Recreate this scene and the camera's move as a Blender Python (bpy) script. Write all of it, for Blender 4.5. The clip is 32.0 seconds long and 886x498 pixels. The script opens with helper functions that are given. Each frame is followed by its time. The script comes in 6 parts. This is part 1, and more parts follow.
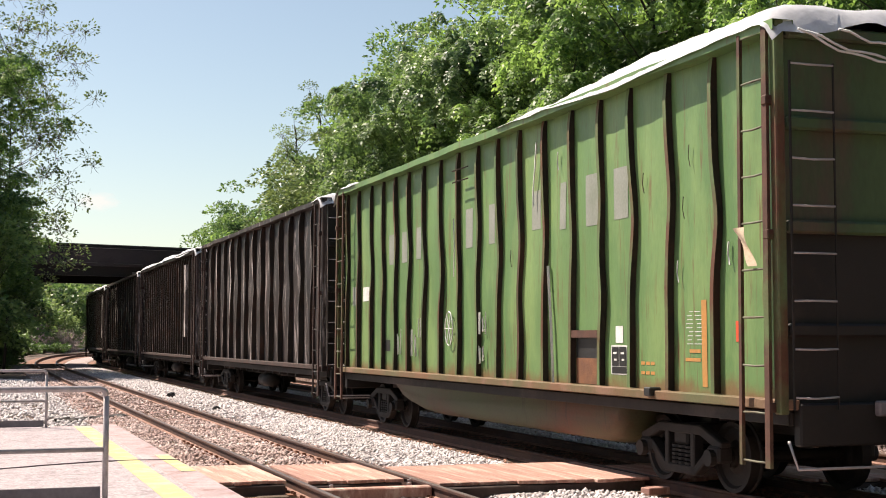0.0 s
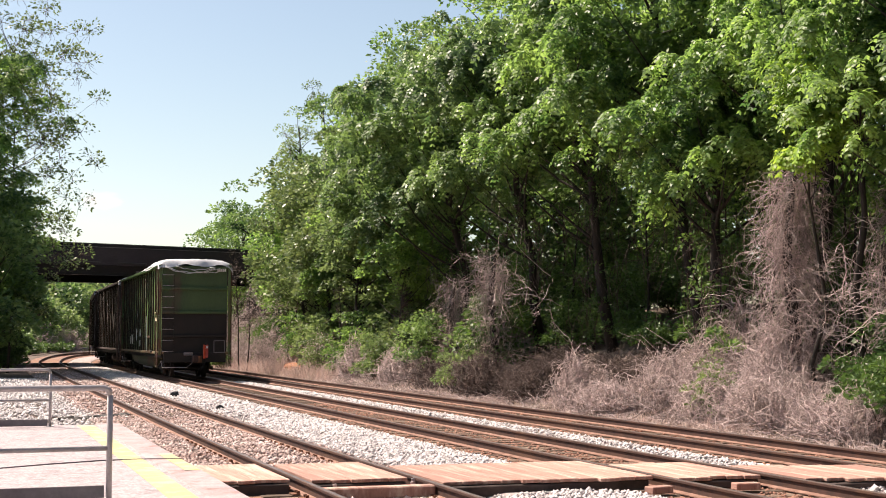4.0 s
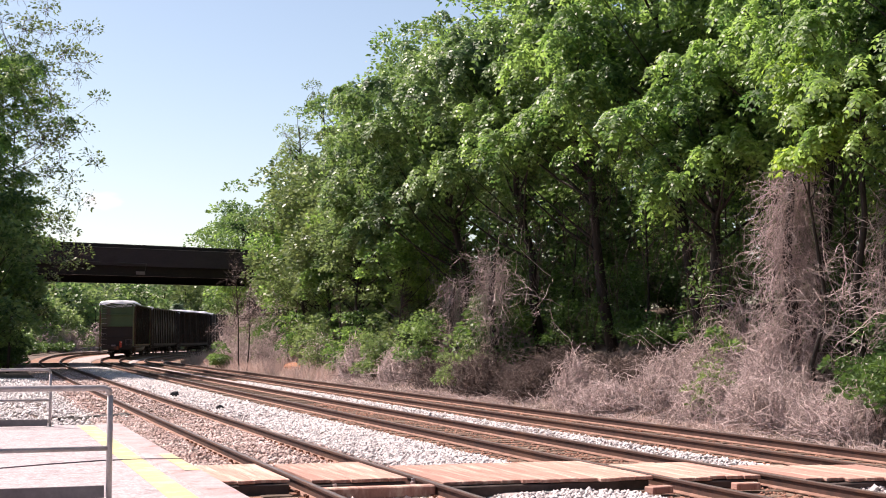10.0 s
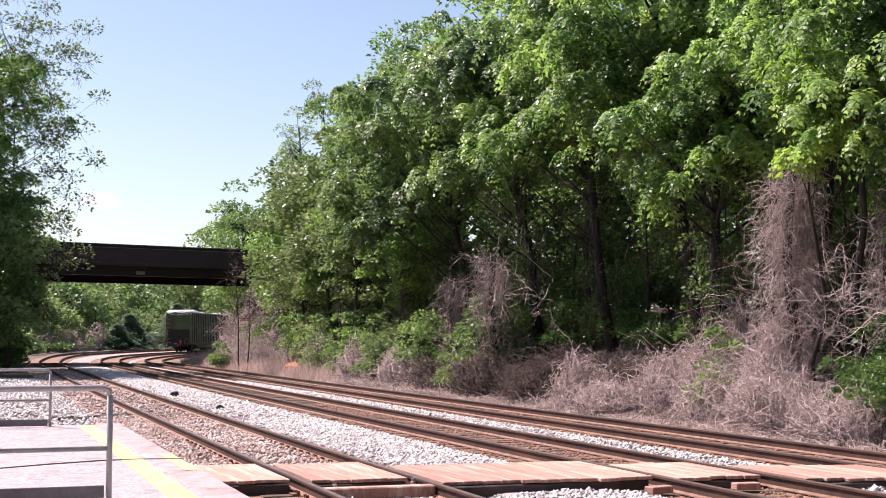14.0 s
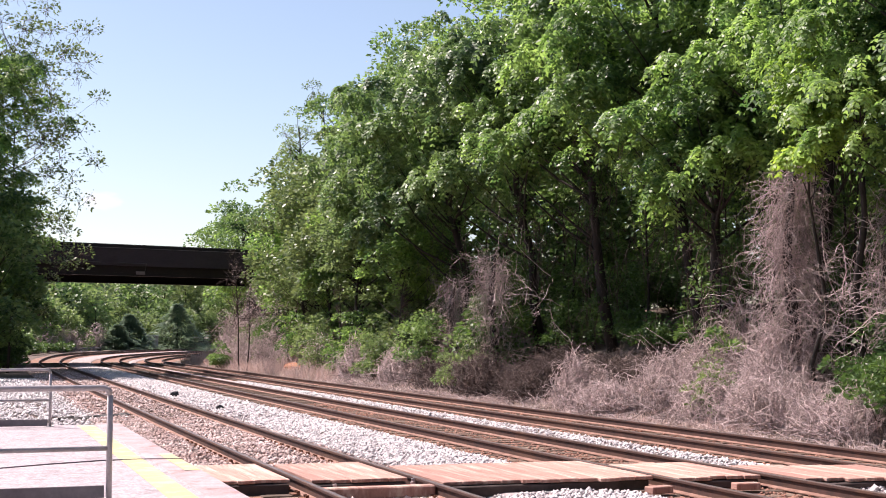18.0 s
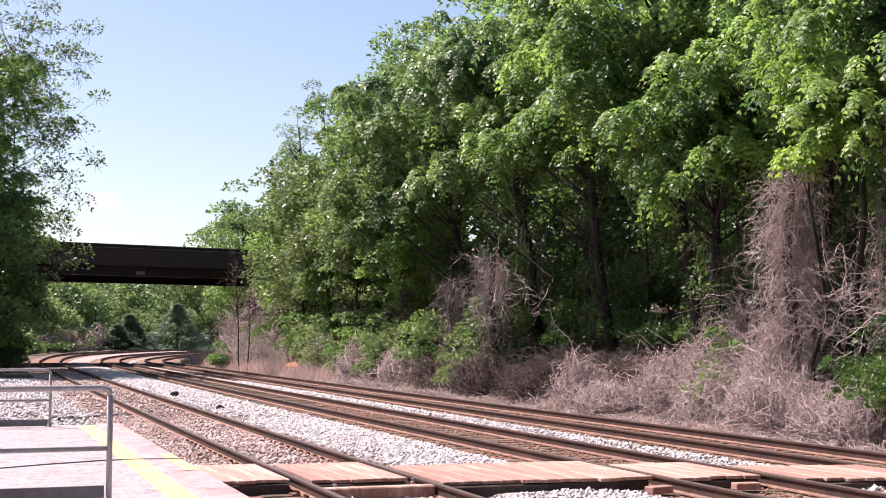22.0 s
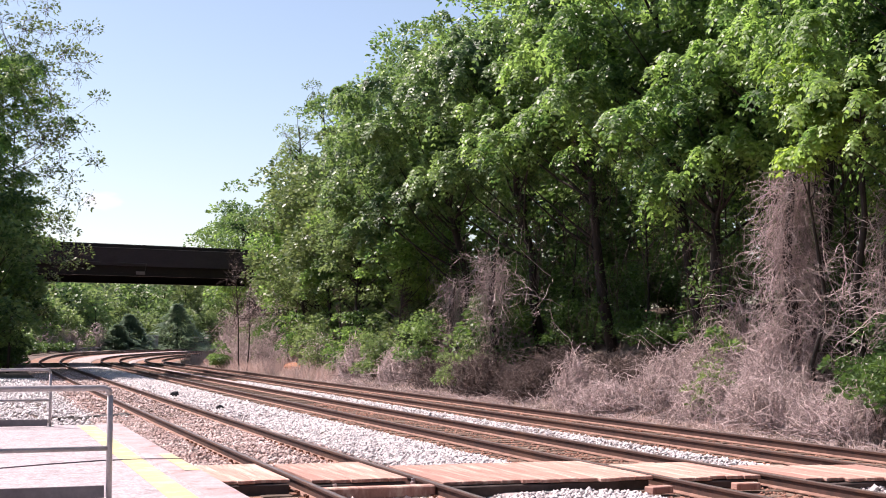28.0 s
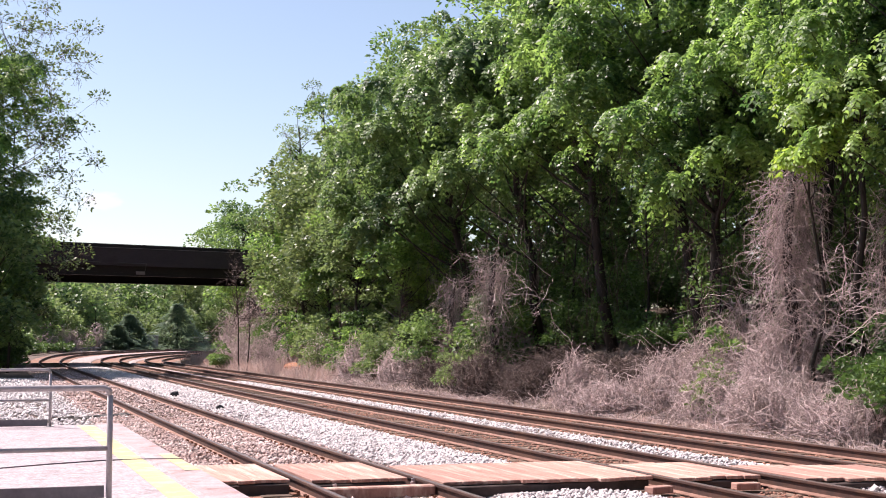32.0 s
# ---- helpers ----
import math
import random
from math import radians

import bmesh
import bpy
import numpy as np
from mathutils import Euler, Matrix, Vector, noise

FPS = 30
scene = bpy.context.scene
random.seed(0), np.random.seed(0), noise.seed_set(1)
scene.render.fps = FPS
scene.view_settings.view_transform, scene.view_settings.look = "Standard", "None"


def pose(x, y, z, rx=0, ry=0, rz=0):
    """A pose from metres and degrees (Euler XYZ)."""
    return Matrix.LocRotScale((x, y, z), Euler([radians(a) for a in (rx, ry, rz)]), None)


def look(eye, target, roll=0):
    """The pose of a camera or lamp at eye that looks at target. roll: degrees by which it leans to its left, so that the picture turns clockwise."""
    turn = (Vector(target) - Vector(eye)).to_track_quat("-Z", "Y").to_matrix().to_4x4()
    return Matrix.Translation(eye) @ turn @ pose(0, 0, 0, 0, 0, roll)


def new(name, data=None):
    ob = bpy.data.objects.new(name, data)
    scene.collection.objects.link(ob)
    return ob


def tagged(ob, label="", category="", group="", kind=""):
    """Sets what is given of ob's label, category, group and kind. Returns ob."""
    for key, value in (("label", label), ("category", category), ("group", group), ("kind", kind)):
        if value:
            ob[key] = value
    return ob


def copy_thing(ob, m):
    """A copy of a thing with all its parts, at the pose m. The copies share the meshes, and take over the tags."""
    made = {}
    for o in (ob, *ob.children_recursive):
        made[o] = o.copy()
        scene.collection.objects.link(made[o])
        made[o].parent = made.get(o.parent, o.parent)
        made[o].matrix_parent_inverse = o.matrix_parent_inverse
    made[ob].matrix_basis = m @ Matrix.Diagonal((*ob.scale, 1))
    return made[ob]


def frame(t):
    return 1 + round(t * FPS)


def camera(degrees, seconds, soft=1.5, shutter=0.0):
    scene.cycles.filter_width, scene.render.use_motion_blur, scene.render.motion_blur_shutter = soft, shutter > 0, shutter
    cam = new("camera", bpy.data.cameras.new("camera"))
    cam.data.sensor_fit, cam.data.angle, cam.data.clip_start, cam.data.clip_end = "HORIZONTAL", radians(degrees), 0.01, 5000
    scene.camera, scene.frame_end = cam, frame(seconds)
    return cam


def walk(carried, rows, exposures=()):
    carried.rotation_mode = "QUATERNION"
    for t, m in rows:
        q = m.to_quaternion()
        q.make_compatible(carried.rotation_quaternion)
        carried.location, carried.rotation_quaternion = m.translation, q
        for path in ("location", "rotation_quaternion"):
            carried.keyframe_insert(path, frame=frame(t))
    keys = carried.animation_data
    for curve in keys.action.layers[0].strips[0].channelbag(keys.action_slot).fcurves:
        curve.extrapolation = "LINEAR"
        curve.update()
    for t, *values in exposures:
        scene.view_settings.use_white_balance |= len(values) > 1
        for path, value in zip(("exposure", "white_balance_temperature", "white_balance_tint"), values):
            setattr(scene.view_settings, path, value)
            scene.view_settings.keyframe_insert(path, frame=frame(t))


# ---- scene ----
# camera: stands on the platform, shaken a little in the first second, then still
EYE_H = 1.8223
cam = camera(2 * math.degrees(math.atan(784 / 2400)), 32.0, soft=1.0)


def view(dx, dy):
    return pose(0, 0, EYE_H, 90 + 3.7529 - 0.0239 * dy, 0, -19.2686 + 0.0239 * dx)


walk(cam, [(0.0, view(-6.2, -1.6)), (0.1, view(-3.4, -1.4)), (0.2, view(-2.8, -1.4)), (0.3, view(-1.2, -2.2)), (0.4, view(2.4, -3.2)),
           (0.5, view(4.6, -3.5)), (0.6, view(4.3, -3.0)), (0.7, view(3.0, -1.9)), (0.8, view(1.3, -0.8)), (0.9, view(0.4, -0.2)),
           (1.0, view(0, 0)), (32.0, view(0, 0))],
     exposures=[(0.0, 0.88, 7150, 15), (0.8, 1.01, 7250, 16), (7.0, 1.01, 7250, 17), (12.5, 1.01, 6550, 24), (32.0, 1.01, 6550, 24)])

# daylight: high sun ahead and to the left
SUN_EL, SUN_AZ = 53.0, 40.0          # degrees; azimuth to the left of the tracks' direction
sun_dir = Vector((-math.sin(radians(SUN_AZ)) * math.cos(radians(SUN_EL)), math.cos(radians(SUN_AZ)) * math.cos(radians(SUN_EL)), math.sin(radians(SUN_EL))))
sun_data = bpy.data.lights.new("sun", "SUN")
sun_data.energy, sun_data.angle, sun_data.color = 5.0, radians(0.55), (1.0, 0.94, 0.85)
sun = new("sun", sun_data)
sun.rotation_euler = sun_dir.to_track_quat("Z", "Y").to_euler()
world = bpy.data.worlds.new("sky")
scene.world = world
world.use_nodes = True
wn = world.node_tree
sky = wn.nodes.new("ShaderNodeTexSky")
sky.sky_type, sky.sun_disc = "NISHITA", False
sky.sun_elevation, sky.sun_rotation = radians(SUN_EL), radians(-SUN_AZ)
sky.air_density, sky.dust_density, sky.ozone_density = 0.95, 0.9, 1.0
tone = wn.nodes.new("ShaderNodeMix")
tone.data_type, tone.blend_type = "RGBA", "MULTIPLY"
tone.inputs[0].default_value, tone.inputs[7].default_value = 1.0, (0.99, 1.0, 0.93, 1.0)
wn.links.new(sky.outputs[0], tone.inputs[6])
wn.links.new(tone.outputs[2], wn.nodes["Background"].inputs[0])
wn.nodes["Background"].inputs[1].default_value = 0.084


# ---- materials ----
def rgb(c):
    return (*c, 1.0) if len(c) == 3 else c


def surf(name, a, b, scale=3.0, rough=0.8, bump=0.2, fine=40.0, c=None, c_amount=0.5, c_scale=0.6, metal=0.0, stretch=(1, 1, 1), coord="Object", island=0.0, spec=0.4, each=0.0, streak=None, streak_amount=0.3, grain=0.22, foot=None):
    """Two tones mixed by noise, a third in patches, fine grain and bump; foot = (height, reach, colour) is rust that creeps up from below."""
    m = bpy.data.materials.new(name)
    m.use_nodes = True
    nt = m.node_tree
    n, l = nt.nodes, nt.links
    p = n["Principled BSDF"]
    p.inputs["Roughness"].default_value, p.inputs["Metallic"].default_value = rough, metal
    p.inputs["Specular IOR Level"].default_value = spec
    if coord == "World":
        out = n.new("ShaderNodeNewGeometry").outputs["Position"]
    else:
        out = n.new("ShaderNodeTexCoord").outputs["Object"]
    mp = n.new("ShaderNodeMapping")
    mp.inputs["Scale"].default_value = stretch
    l.new(out, mp.inputs[0])
    n1 = n.new("ShaderNodeTexNoise")
    n1.inputs["Scale"].default_value, n1.inputs["Detail"].default_value = scale, 6
    l.new(mp.outputs[0], n1.inputs["Vector"])
    n2 = n.new("ShaderNodeTexNoise")
    n2.inputs["Scale"].default_value, n2.inputs["Detail"].default_value = fine, 4
    l.new(mp.outputs[0], n2.inputs["Vector"])
    r = n.new("ShaderNodeMapRange")
    r.inputs[1].default_value, r.inputs[2].default_value = 0.3, 0.7
    l.new(n1.outputs[0], r.inputs[0])
    mx = n.new("ShaderNodeMix")
    mx.data_type = "RGBA"
    mx.inputs[6].default_value, mx.inputs[7].default_value = rgb(a), rgb(b)
    l.new(r.outputs[0], mx.inputs[0])
    col = mx.outputs[2]
    if c:
        n3 = n.new("ShaderNodeTexNoise")
        n3.inputs["Scale"].default_value, n3.inputs["Detail"].default_value = c_scale, 8
        n3.inputs["Roughness"].default_value = 0.65
        l.new(mp.outputs[0], n3.inputs["Vector"])
        r3 = n.new("ShaderNodeMapRange")
        r3.inputs[1].default_value, r3.inputs[2].default_value = 0.62 - 0.3 * c_amount, 0.72 - 0.2 * c_amount
        l.new(n3.outputs[0], r3.inputs[0])
        m3 = n.new("ShaderNodeMix")
        m3.data_type = "RGBA"
        m3.inputs[7].default_value = rgb(c)
        l.new(col, m3.inputs[6])
        l.new(r3.outputs[0], m3.inputs[0])
        col = m3.outputs[2]
    if streak:
        ms = n.new("ShaderNodeMapping")
        ms.inputs["Scale"].default_value = (5.0, 5.0, 0.45)
        l.new(out, ms.inputs[0])
        ns = n.new("ShaderNodeTexNoise")
        ns.inputs["Scale"].default_value, ns.inputs["Detail"].default_value, ns.inputs["Roughness"].default_value = 1.6, 9, 0.7
        l.new(ms.outputs[0], ns.inputs["Vector"])
        rs = n.new("ShaderNodeMapRange")
        rs.inputs[1].default_value, rs.inputs[2].default_value = 0.66 - 0.25 * streak_amount, 0.76 - 0.15 * streak_amount
        l.new(ns.outputs[0], rs.inputs[0])
        mst = n.new("ShaderNodeMix")
        mst.data_type = "RGBA"
        mst.inputs[7].default_value = rgb(streak)
        l.new(col, mst.inputs[6])
        l.new(rs.outputs[0], mst.inputs[0])
        col = mst.outputs[2]
    if foot:
        sx = n.new("ShaderNodeSeparateXYZ")
        l.new(out, sx.inputs[0])
        rz = n.new("ShaderNodeMapRange")
        rz.inputs[1].default_value, rz.inputs[2].default_value, rz.inputs[3].default_value, rz.inputs[4].default_value = foot[0], foot[0] + foot[1], 0.62, -0.25
        l.new(sx.outputs[2], rz.inputs[0])
        nf = n.new("ShaderNodeTexNoise")
        nf.inputs["Scale"].default_value, nf.inputs["Detail"].default_value, nf.inputs["Roughness"].default_value = 2.2, 8, 0.65
        l.new(out, nf.inputs["Vector"])
        sf = n.new("ShaderNodeMath")
        l.new(rz.outputs[0], sf.inputs[0])
        l.new(nf.outputs[0], sf.inputs[1])
        rf = n.new("ShaderNodeMapRange")
        rf.inputs[1].default_value, rf.inputs[2].default_value, rf.inputs[4].default_value = 0.62, 0.95, 0.85
        l.new(sf.outputs[0], rf.inputs[0])
        mf = n.new("ShaderNodeMix")
        mf.data_type = "RGBA"
        mf.inputs[7].default_value = rgb(foot[2])
        l.new(col, mf.inputs[6])
        l.new(rf.outputs[0], mf.inputs[0])
        col = mf.outputs[2]
    if island or each:
        src = n.new("ShaderNodeNewGeometry").outputs["Random Per Island"] if island else n.new("ShaderNodeObjectInfo").outputs["Random"]
        amt = island or each
        ri = n.new("ShaderNodeMapRange")
        ri.inputs[3].default_value, ri.inputs[4].default_value = 1 - amt, 1 + amt
        l.new(src, ri.inputs[0])
        hs = n.new("ShaderNodeHueSaturation")
        l.new(ri.outputs[0], hs.inputs["Value"])
        l.new(col, hs.inputs["Color"])
        col = hs.outputs[0]
    g = n.new("ShaderNodeMapRange")
    g.inputs[3].default_value, g.inputs[4].default_value = 1 - grain, 1 + grain
    l.new(n2.outputs[0], g.inputs[0])
    h2 = n.new("ShaderNodeHueSaturation")
    l.new(g.outputs[0], h2.inputs["Value"])
    l.new(col, h2.inputs["Color"])
    l.new(h2.outputs[0], p.inputs["Base Color"])
    if bump:
        bp = n.new("ShaderNodeBump")
        bp.inputs["Strength"].default_value, bp.inputs["Distance"].default_value = bump, 0.01
        l.new(n2.outputs[0], bp.inputs["Height"])
        l.new(bp.outputs[0], p.inputs["Normal"])
    return m


def leaf_mat(name, a, b, through_light=0.28):
    """Thin leaves: tones differ leaf by leaf and bough by bough; some light comes through."""
    m = bpy.data.materials.new(name)
    m.use_nodes = True
    n, l = m.node_tree.nodes, m.node_tree.links
    p = n["Principled BSDF"]
    p.inputs["Roughness"].default_value, p.inputs["Specular IOR Level"].default_value = 0.45, 0.42
    geo = n.new("ShaderNodeNewGeometry")
    noi = n.new("ShaderNodeTexNoise")
    noi.inputs["Scale"].default_value, noi.inputs["Detail"].default_value = 0.45, 3
    l.new(geo.outputs["Position"], noi.inputs["Vector"])
    add = n.new("ShaderNodeMath")
    add.operation = "MULTIPLY_ADD"
    add.inputs[1].default_value, add.inputs[2].default_value = 0.55, -0.02
    l.new(geo.outputs["Random Per Island"], add.inputs[0])
    sm = n.new("ShaderNodeMath")
    l.new(add.outputs[0], sm.inputs[0])
    r = n.new("ShaderNodeMapRange")
    r.inputs[1].default_value, r.inputs[2].default_value, r.inputs[3].default_value, r.inputs[4].default_value = 0.35, 0.65, -0.15, 0.6
    l.new(noi.outputs[0], r.inputs[0])
    l.new(r.outputs[0], sm.inputs[1])
    mx = n.new("ShaderNodeMix")
    mx.data_type = "RGBA"
    mx.inputs[6].default_value, mx.inputs[7].default_value = rgb(a), rgb(b)
    l.new(sm.outputs[0], mx.inputs[0])
    col = mx.outputs[2]
    l.new(col, p.inputs["Base Color"])
    tr = n.new("ShaderNodeBsdfTranslucent")
    hs = n.new("ShaderNodeHueSaturation")
    hs.inputs["Hue"].default_value, hs.inputs["Saturation"].default_value, hs.inputs["Value"].default_value = 0.487, 1.1, 1.75
    l.new(col, hs.inputs["Color"])
    l.new(hs.outputs[0], tr.inputs[0])
    mix = n.new("ShaderNodeMixShader")
    mix.inputs[0].default_value = through_light
    l.new(p.outputs[0], mix.inputs[1])
    l.new(tr.outputs[0], mix.inputs[2])
    l.new(mix.outputs[0], n["Material Output"].inputs[0])
    return m


M_BALLAST = surf("pale_ballast", (0.62, 0.575, 0.575), (0.45, 0.405, 0.405), 9, 0.9, 0.6, 60, coord="World", island=0.32)
M_BALLAST_DARK = surf("dark_rusty_ballast", (0.35, 0.17, 0.115), (0.15, 0.08, 0.062), 2.0, 0.9, 0.6, 60, coord="World", island=0.5)
M_BALLAST_RUSTY = surf("rusty_ballast", (0.56, 0.455, 0.43), (0.31, 0.20, 0.175), 1.2, 0.9, 0.6, 60, coord="World", island=0.5)
M_GROUND = surf("littered_soil", (0.13, 0.092, 0.072), (0.065, 0.047, 0.038), 1.6, 0.95, 0.8, 14, c=(0.19, 0.14, 0.11), coord="World")
M_BED_PALE = surf("pale_stone_bed", (0.44, 0.37, 0.36), (0.28, 0.215, 0.205), 16, 0.95, 1.0, 30, coord="World")
M_BED_RUST = surf("rusty_stone_bed", (0.30, 0.145, 0.095), (0.15, 0.08, 0.06), 9, 0.95, 1.0, 30, c=(0.30, 0.23, 0.18), c_amount=0.4, coord="World")
M_RAIL = surf("rusty_rail_steel", (0.078, 0.034, 0.025), (0.040, 0.020, 0.016), 6, 0.75, 0.3, 50, c=(0.09, 0.042, 0.025), c_amount=0.4, coord="World")
M_RAILHEAD = surf("worn_rail_head", (0.17, 0.14, 0.13), (0.10, 0.075, 0.07), 5, 0.5, 0.1, 40, metal=0.4, coord="World")
M_TIE = surf("weathered_sleeper_timber", (0.17, 0.115, 0.08), (0.075, 0.05, 0.04), 4, 0.9, 0.7, 30, stretch=(0.3, 3, 3), each=0.35)
M_PLATE = surf("rusty_tie_plate", (0.22, 0.09, 0.045), (0.11, 0.05, 0.03), 15, 0.85, 0.5, 60)
M_DECK = surf("sun_bleached_crossing_timber", (0.48, 0.27, 0.215), (0.34, 0.175, 0.14), 3, 0.85, 0.6, 26, c=(0.60, 0.42, 0.345), c_amount=0.45, c_scale=0.9, stretch=(7, 0.5, 3), each=0.2)
# Bearer fronts face away from the sun; their shade is in this colour.
M_DECK_DARK = surf("shade_dark_timber_edge", (0.095, 0.066, 0.06), (0.045, 0.032, 0.028), 4, 0.85, 0.7, 20, c=(0.12, 0.095, 0.09), c_amount=0.3)
M_CONCRETE = surf("pinkish_concrete", (0.385, 0.34, 0.35), (0.31, 0.265, 0.275), 9, 0.88, 0.8, 30, c=(0.25, 0.205, 0.215), c_amount=0.35, c_scale=3.5, coord="World", grain=0.8)
M_CONCRETE_EDGE = surf("stained_concrete_edge", (0.42, 0.345, 0.35), (0.31, 0.225, 0.225), 2.5, 0.88, 0.6, 30, c=(0.25, 0.14, 0.13), c_amount=0.3, c_scale=1.8, coord="World", grain=0.4)
M_YELLOW = surf("worn_yellow_paint", (0.52, 0.47, 0.19), (0.47, 0.42, 0.21), 3, 0.7, 0.2, 50, c=(0.40, 0.35, 0.31), c_amount=0.45, c_scale=3, coord="World")
M_GALV = surf("galvanised_pipe", (0.47, 0.43, 0.44), (0.34, 0.31, 0.315), 8, 0.5, 0.15, 60, metal=0.25)
M_KICK = surf("dull_grey_board", (0.22, 0.20, 0.21), (0.14, 0.12, 0.13), 3, 0.7, 0.2, 30)
M_GREEN = surf("weathered_green_paint", (0.13, 0.235, 0.085), (0.090, 0.178, 0.064), 1.1, 0.45, 0.2, 25, c=(0.175, 0.275, 0.10), c_amount=0.5, c_scale=0.9, stretch=(1, 1, 0.35), streak=(0.14, 0.075, 0.035), streak_amount=0.42, grain=0.14, foot=(1.1, 0.5, (0.17, 0.085, 0.04)))
# Green of the faces turned from the sun: shade mixed into the paint colour.
M_GREEN_SHADE = surf("shade_dark_green_with_grime", (0.058, 0.105, 0.042), (0.038, 0.07, 0.032), 1.0, 0.6, 0.15, 25, c=(0.075, 0.06, 0.04), c_amount=0.4, c_scale=1.0, stretch=(1, 1, 0.4))
# Rusted rib paint, darkened further to stand in for shade.
M_GREEN_RUST = surf("shade_dark_rusted_green", (0.055, 0.082, 0.032), (0.038, 0.055, 0.024), 1.6, 0.7, 0.3, 30, c=(0.075, 0.030, 0.018), c_amount=0.55, c_scale=1.1, stretch=(1, 1, 0.5))
M_SILL = surf("rusty_green_sill", (0.17, 0.085, 0.045), (0.10, 0.10, 0.045), 1.2, 0.75, 0.3, 30, c=(0.20, 0.115, 0.075), c_amount=0.4, c_scale=1.4)
# Rib flanks: the shade on their rear faces is put into this rusty near-black.
M_FLANK_SHADE = surf("shade_black_rusted_flank", (0.030, 0.022, 0.014), (0.014, 0.010, 0.008), 3, 0.85, 0.3, 40, c=(0.045, 0.020, 0.012), c_amount=0.4, c_scale=1.2)
M_RUSTDARK = surf("dark_rusted_steel", (0.06, 0.03, 0.024), (0.028, 0.018, 0.016), 4, 0.8, 0.3, 40)
M_BLACK = surf("faded_black_paint", (0.034, 0.023, 0.021), (0.010, 0.008, 0.008), 0.9, 0.5, 0.2, 25, c=(0.055, 0.036, 0.032), c_amount=0.35, c_scale=1.0, stretch=(1, 1, 0.3), streak=(0.50, 0.43, 0.41), streak_amount=0.46)
M_BLACK_PALE = surf("chalky_grey_paint", (0.16, 0.125, 0.115), (0.035, 0.026, 0.024), 1.4, 0.6, 0.15, 25, c=(0.55, 0.49, 0.47), c_amount=0.6, c_scale=1.6, stretch=(1, 1, 0.6))
# Black end paint, made deeper to hold the shade of the end.
M_ENDBLACK = surf("shade_deepened_black_paint", (0.016, 0.012, 0.011), (0.009, 0.008, 0.008), 1.5, 0.6, 0.15, 30, c=(0.034, 0.024, 0.020), c_amount=0.3)
M_TRUCK = surf("oily_cast_steel", (0.024, 0.018, 0.016), (0.012, 0.010, 0.009), 5, 0.7, 0.3, 40, c=(0.06, 0.045, 0.04), c_amount=0.3)
M_WHEEL = surf("wheel_steel", (0.028, 0.021, 0.019), (0.014, 0.012, 0.011), 6, 0.65, 0.2, 40, metal=0.2)
M_TARP = surf("white_plastic_sheet", (0.60, 0.60, 0.62), (0.44, 0.44, 0.47), 1.1, 0.4, 0.6, 9, coord="Object")
M_ROPE = surf("white_rope", (0.75, 0.75, 0.75), (0.6, 0.6, 0.6), 8, 0.7, 0.2, 60)
M_STENCIL = surf("white_stencil_paint", (0.72, 0.72, 0.70), (0.55, 0.56, 0.54), 6, 0.6, 0.1, 40)
M_GREYPATCH = surf("grey_repaint_patch", (0.27, 0.275, 0.25), (0.20, 0.225, 0.18), 2, 0.6, 0.1, 30)
M_ORANGE = surf("orange_streak_paint", (0.50, 0.22, 0.06), (0.42, 0.22, 0.07), 3, 0.6, 0.1, 30)
M_RED = surf("red_orange_plastic", (0.62, 0.085, 0.03), (0.5, 0.06, 0.03), 3, 0.45, 0.05, 30)
M_DARKPANEL = surf("black_panel", (0.02, 0.02, 0.02), (0.012, 0.012, 0.012), 3, 0.5, 0.1, 30)
M_BRIDGE = surf("brown_black_girder_paint", (0.030, 0.019, 0.023), (0.016, 0.011, 0.014), 0.6, 0.6, 0.15, 12, c=(0.035, 0.022, 0.02), c_amount=0.3, stretch=(0.25, 1, 1), coord="World")
M_FASCIA = surf("brown_edge_beam_paint", (0.058, 0.040, 0.045), (0.036, 0.025, 0.029), 0.5, 0.7, 0.15, 10, c=(0.030, 0.020, 0.022), c_amount=0.4, stretch=(0.2, 1, 1), coord="World")
M_BRIDGE_PALE = surf("pale_weathered_metal", (0.24, 0.20, 0.20), (0.16, 0.13, 0.13), 2, 0.7, 0.1, 20, coord="World")
M_BRIDGE_DECK = surf("grey_deck_concrete", (0.11, 0.095, 0.098), (0.07, 0.06, 0.062), 0.8, 0.9, 0.3, 12, coord="World")
M_BARK = surf("grey_brown_bark", (0.045, 0.034, 0.029), (0.020, 0.016, 0.014), 3, 0.9, 0.8, 18, stretch=(2, 2, 0.5), coord="World")
M_TWIG = surf("bleached_dead_vine", (0.56, 0.445, 0.435), (0.32, 0.245, 0.235), 3, 0.9, 0.2, 25, c=(0.24, 0.18, 0.16), c_amount=0.25, c_scale=0.9, coord="World", island=0.45)
# Brown twig tone; on heaps beneath the trees it doubles as shade.
M_TWIG_DARK = surf("brown_and_shaded_twig", (0.135, 0.095, 0.085), (0.065, 0.045, 0.04), 3, 0.9, 0.2, 25, coord="World", island=0.4)
M_LEAF = leaf_mat("fresh_green_leaf", (0.042, 0.090, 0.034), (0.195, 0.30, 0.10), 0.38)
M_LEAF_SUN = leaf_mat("yellow_green_leaf", (0.046, 0.105, 0.034), (0.245, 0.38, 0.11), 0.50)
# Deep leaf green; under and inside trees it stands in for shade.
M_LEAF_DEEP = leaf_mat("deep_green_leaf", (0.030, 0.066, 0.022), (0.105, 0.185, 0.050))
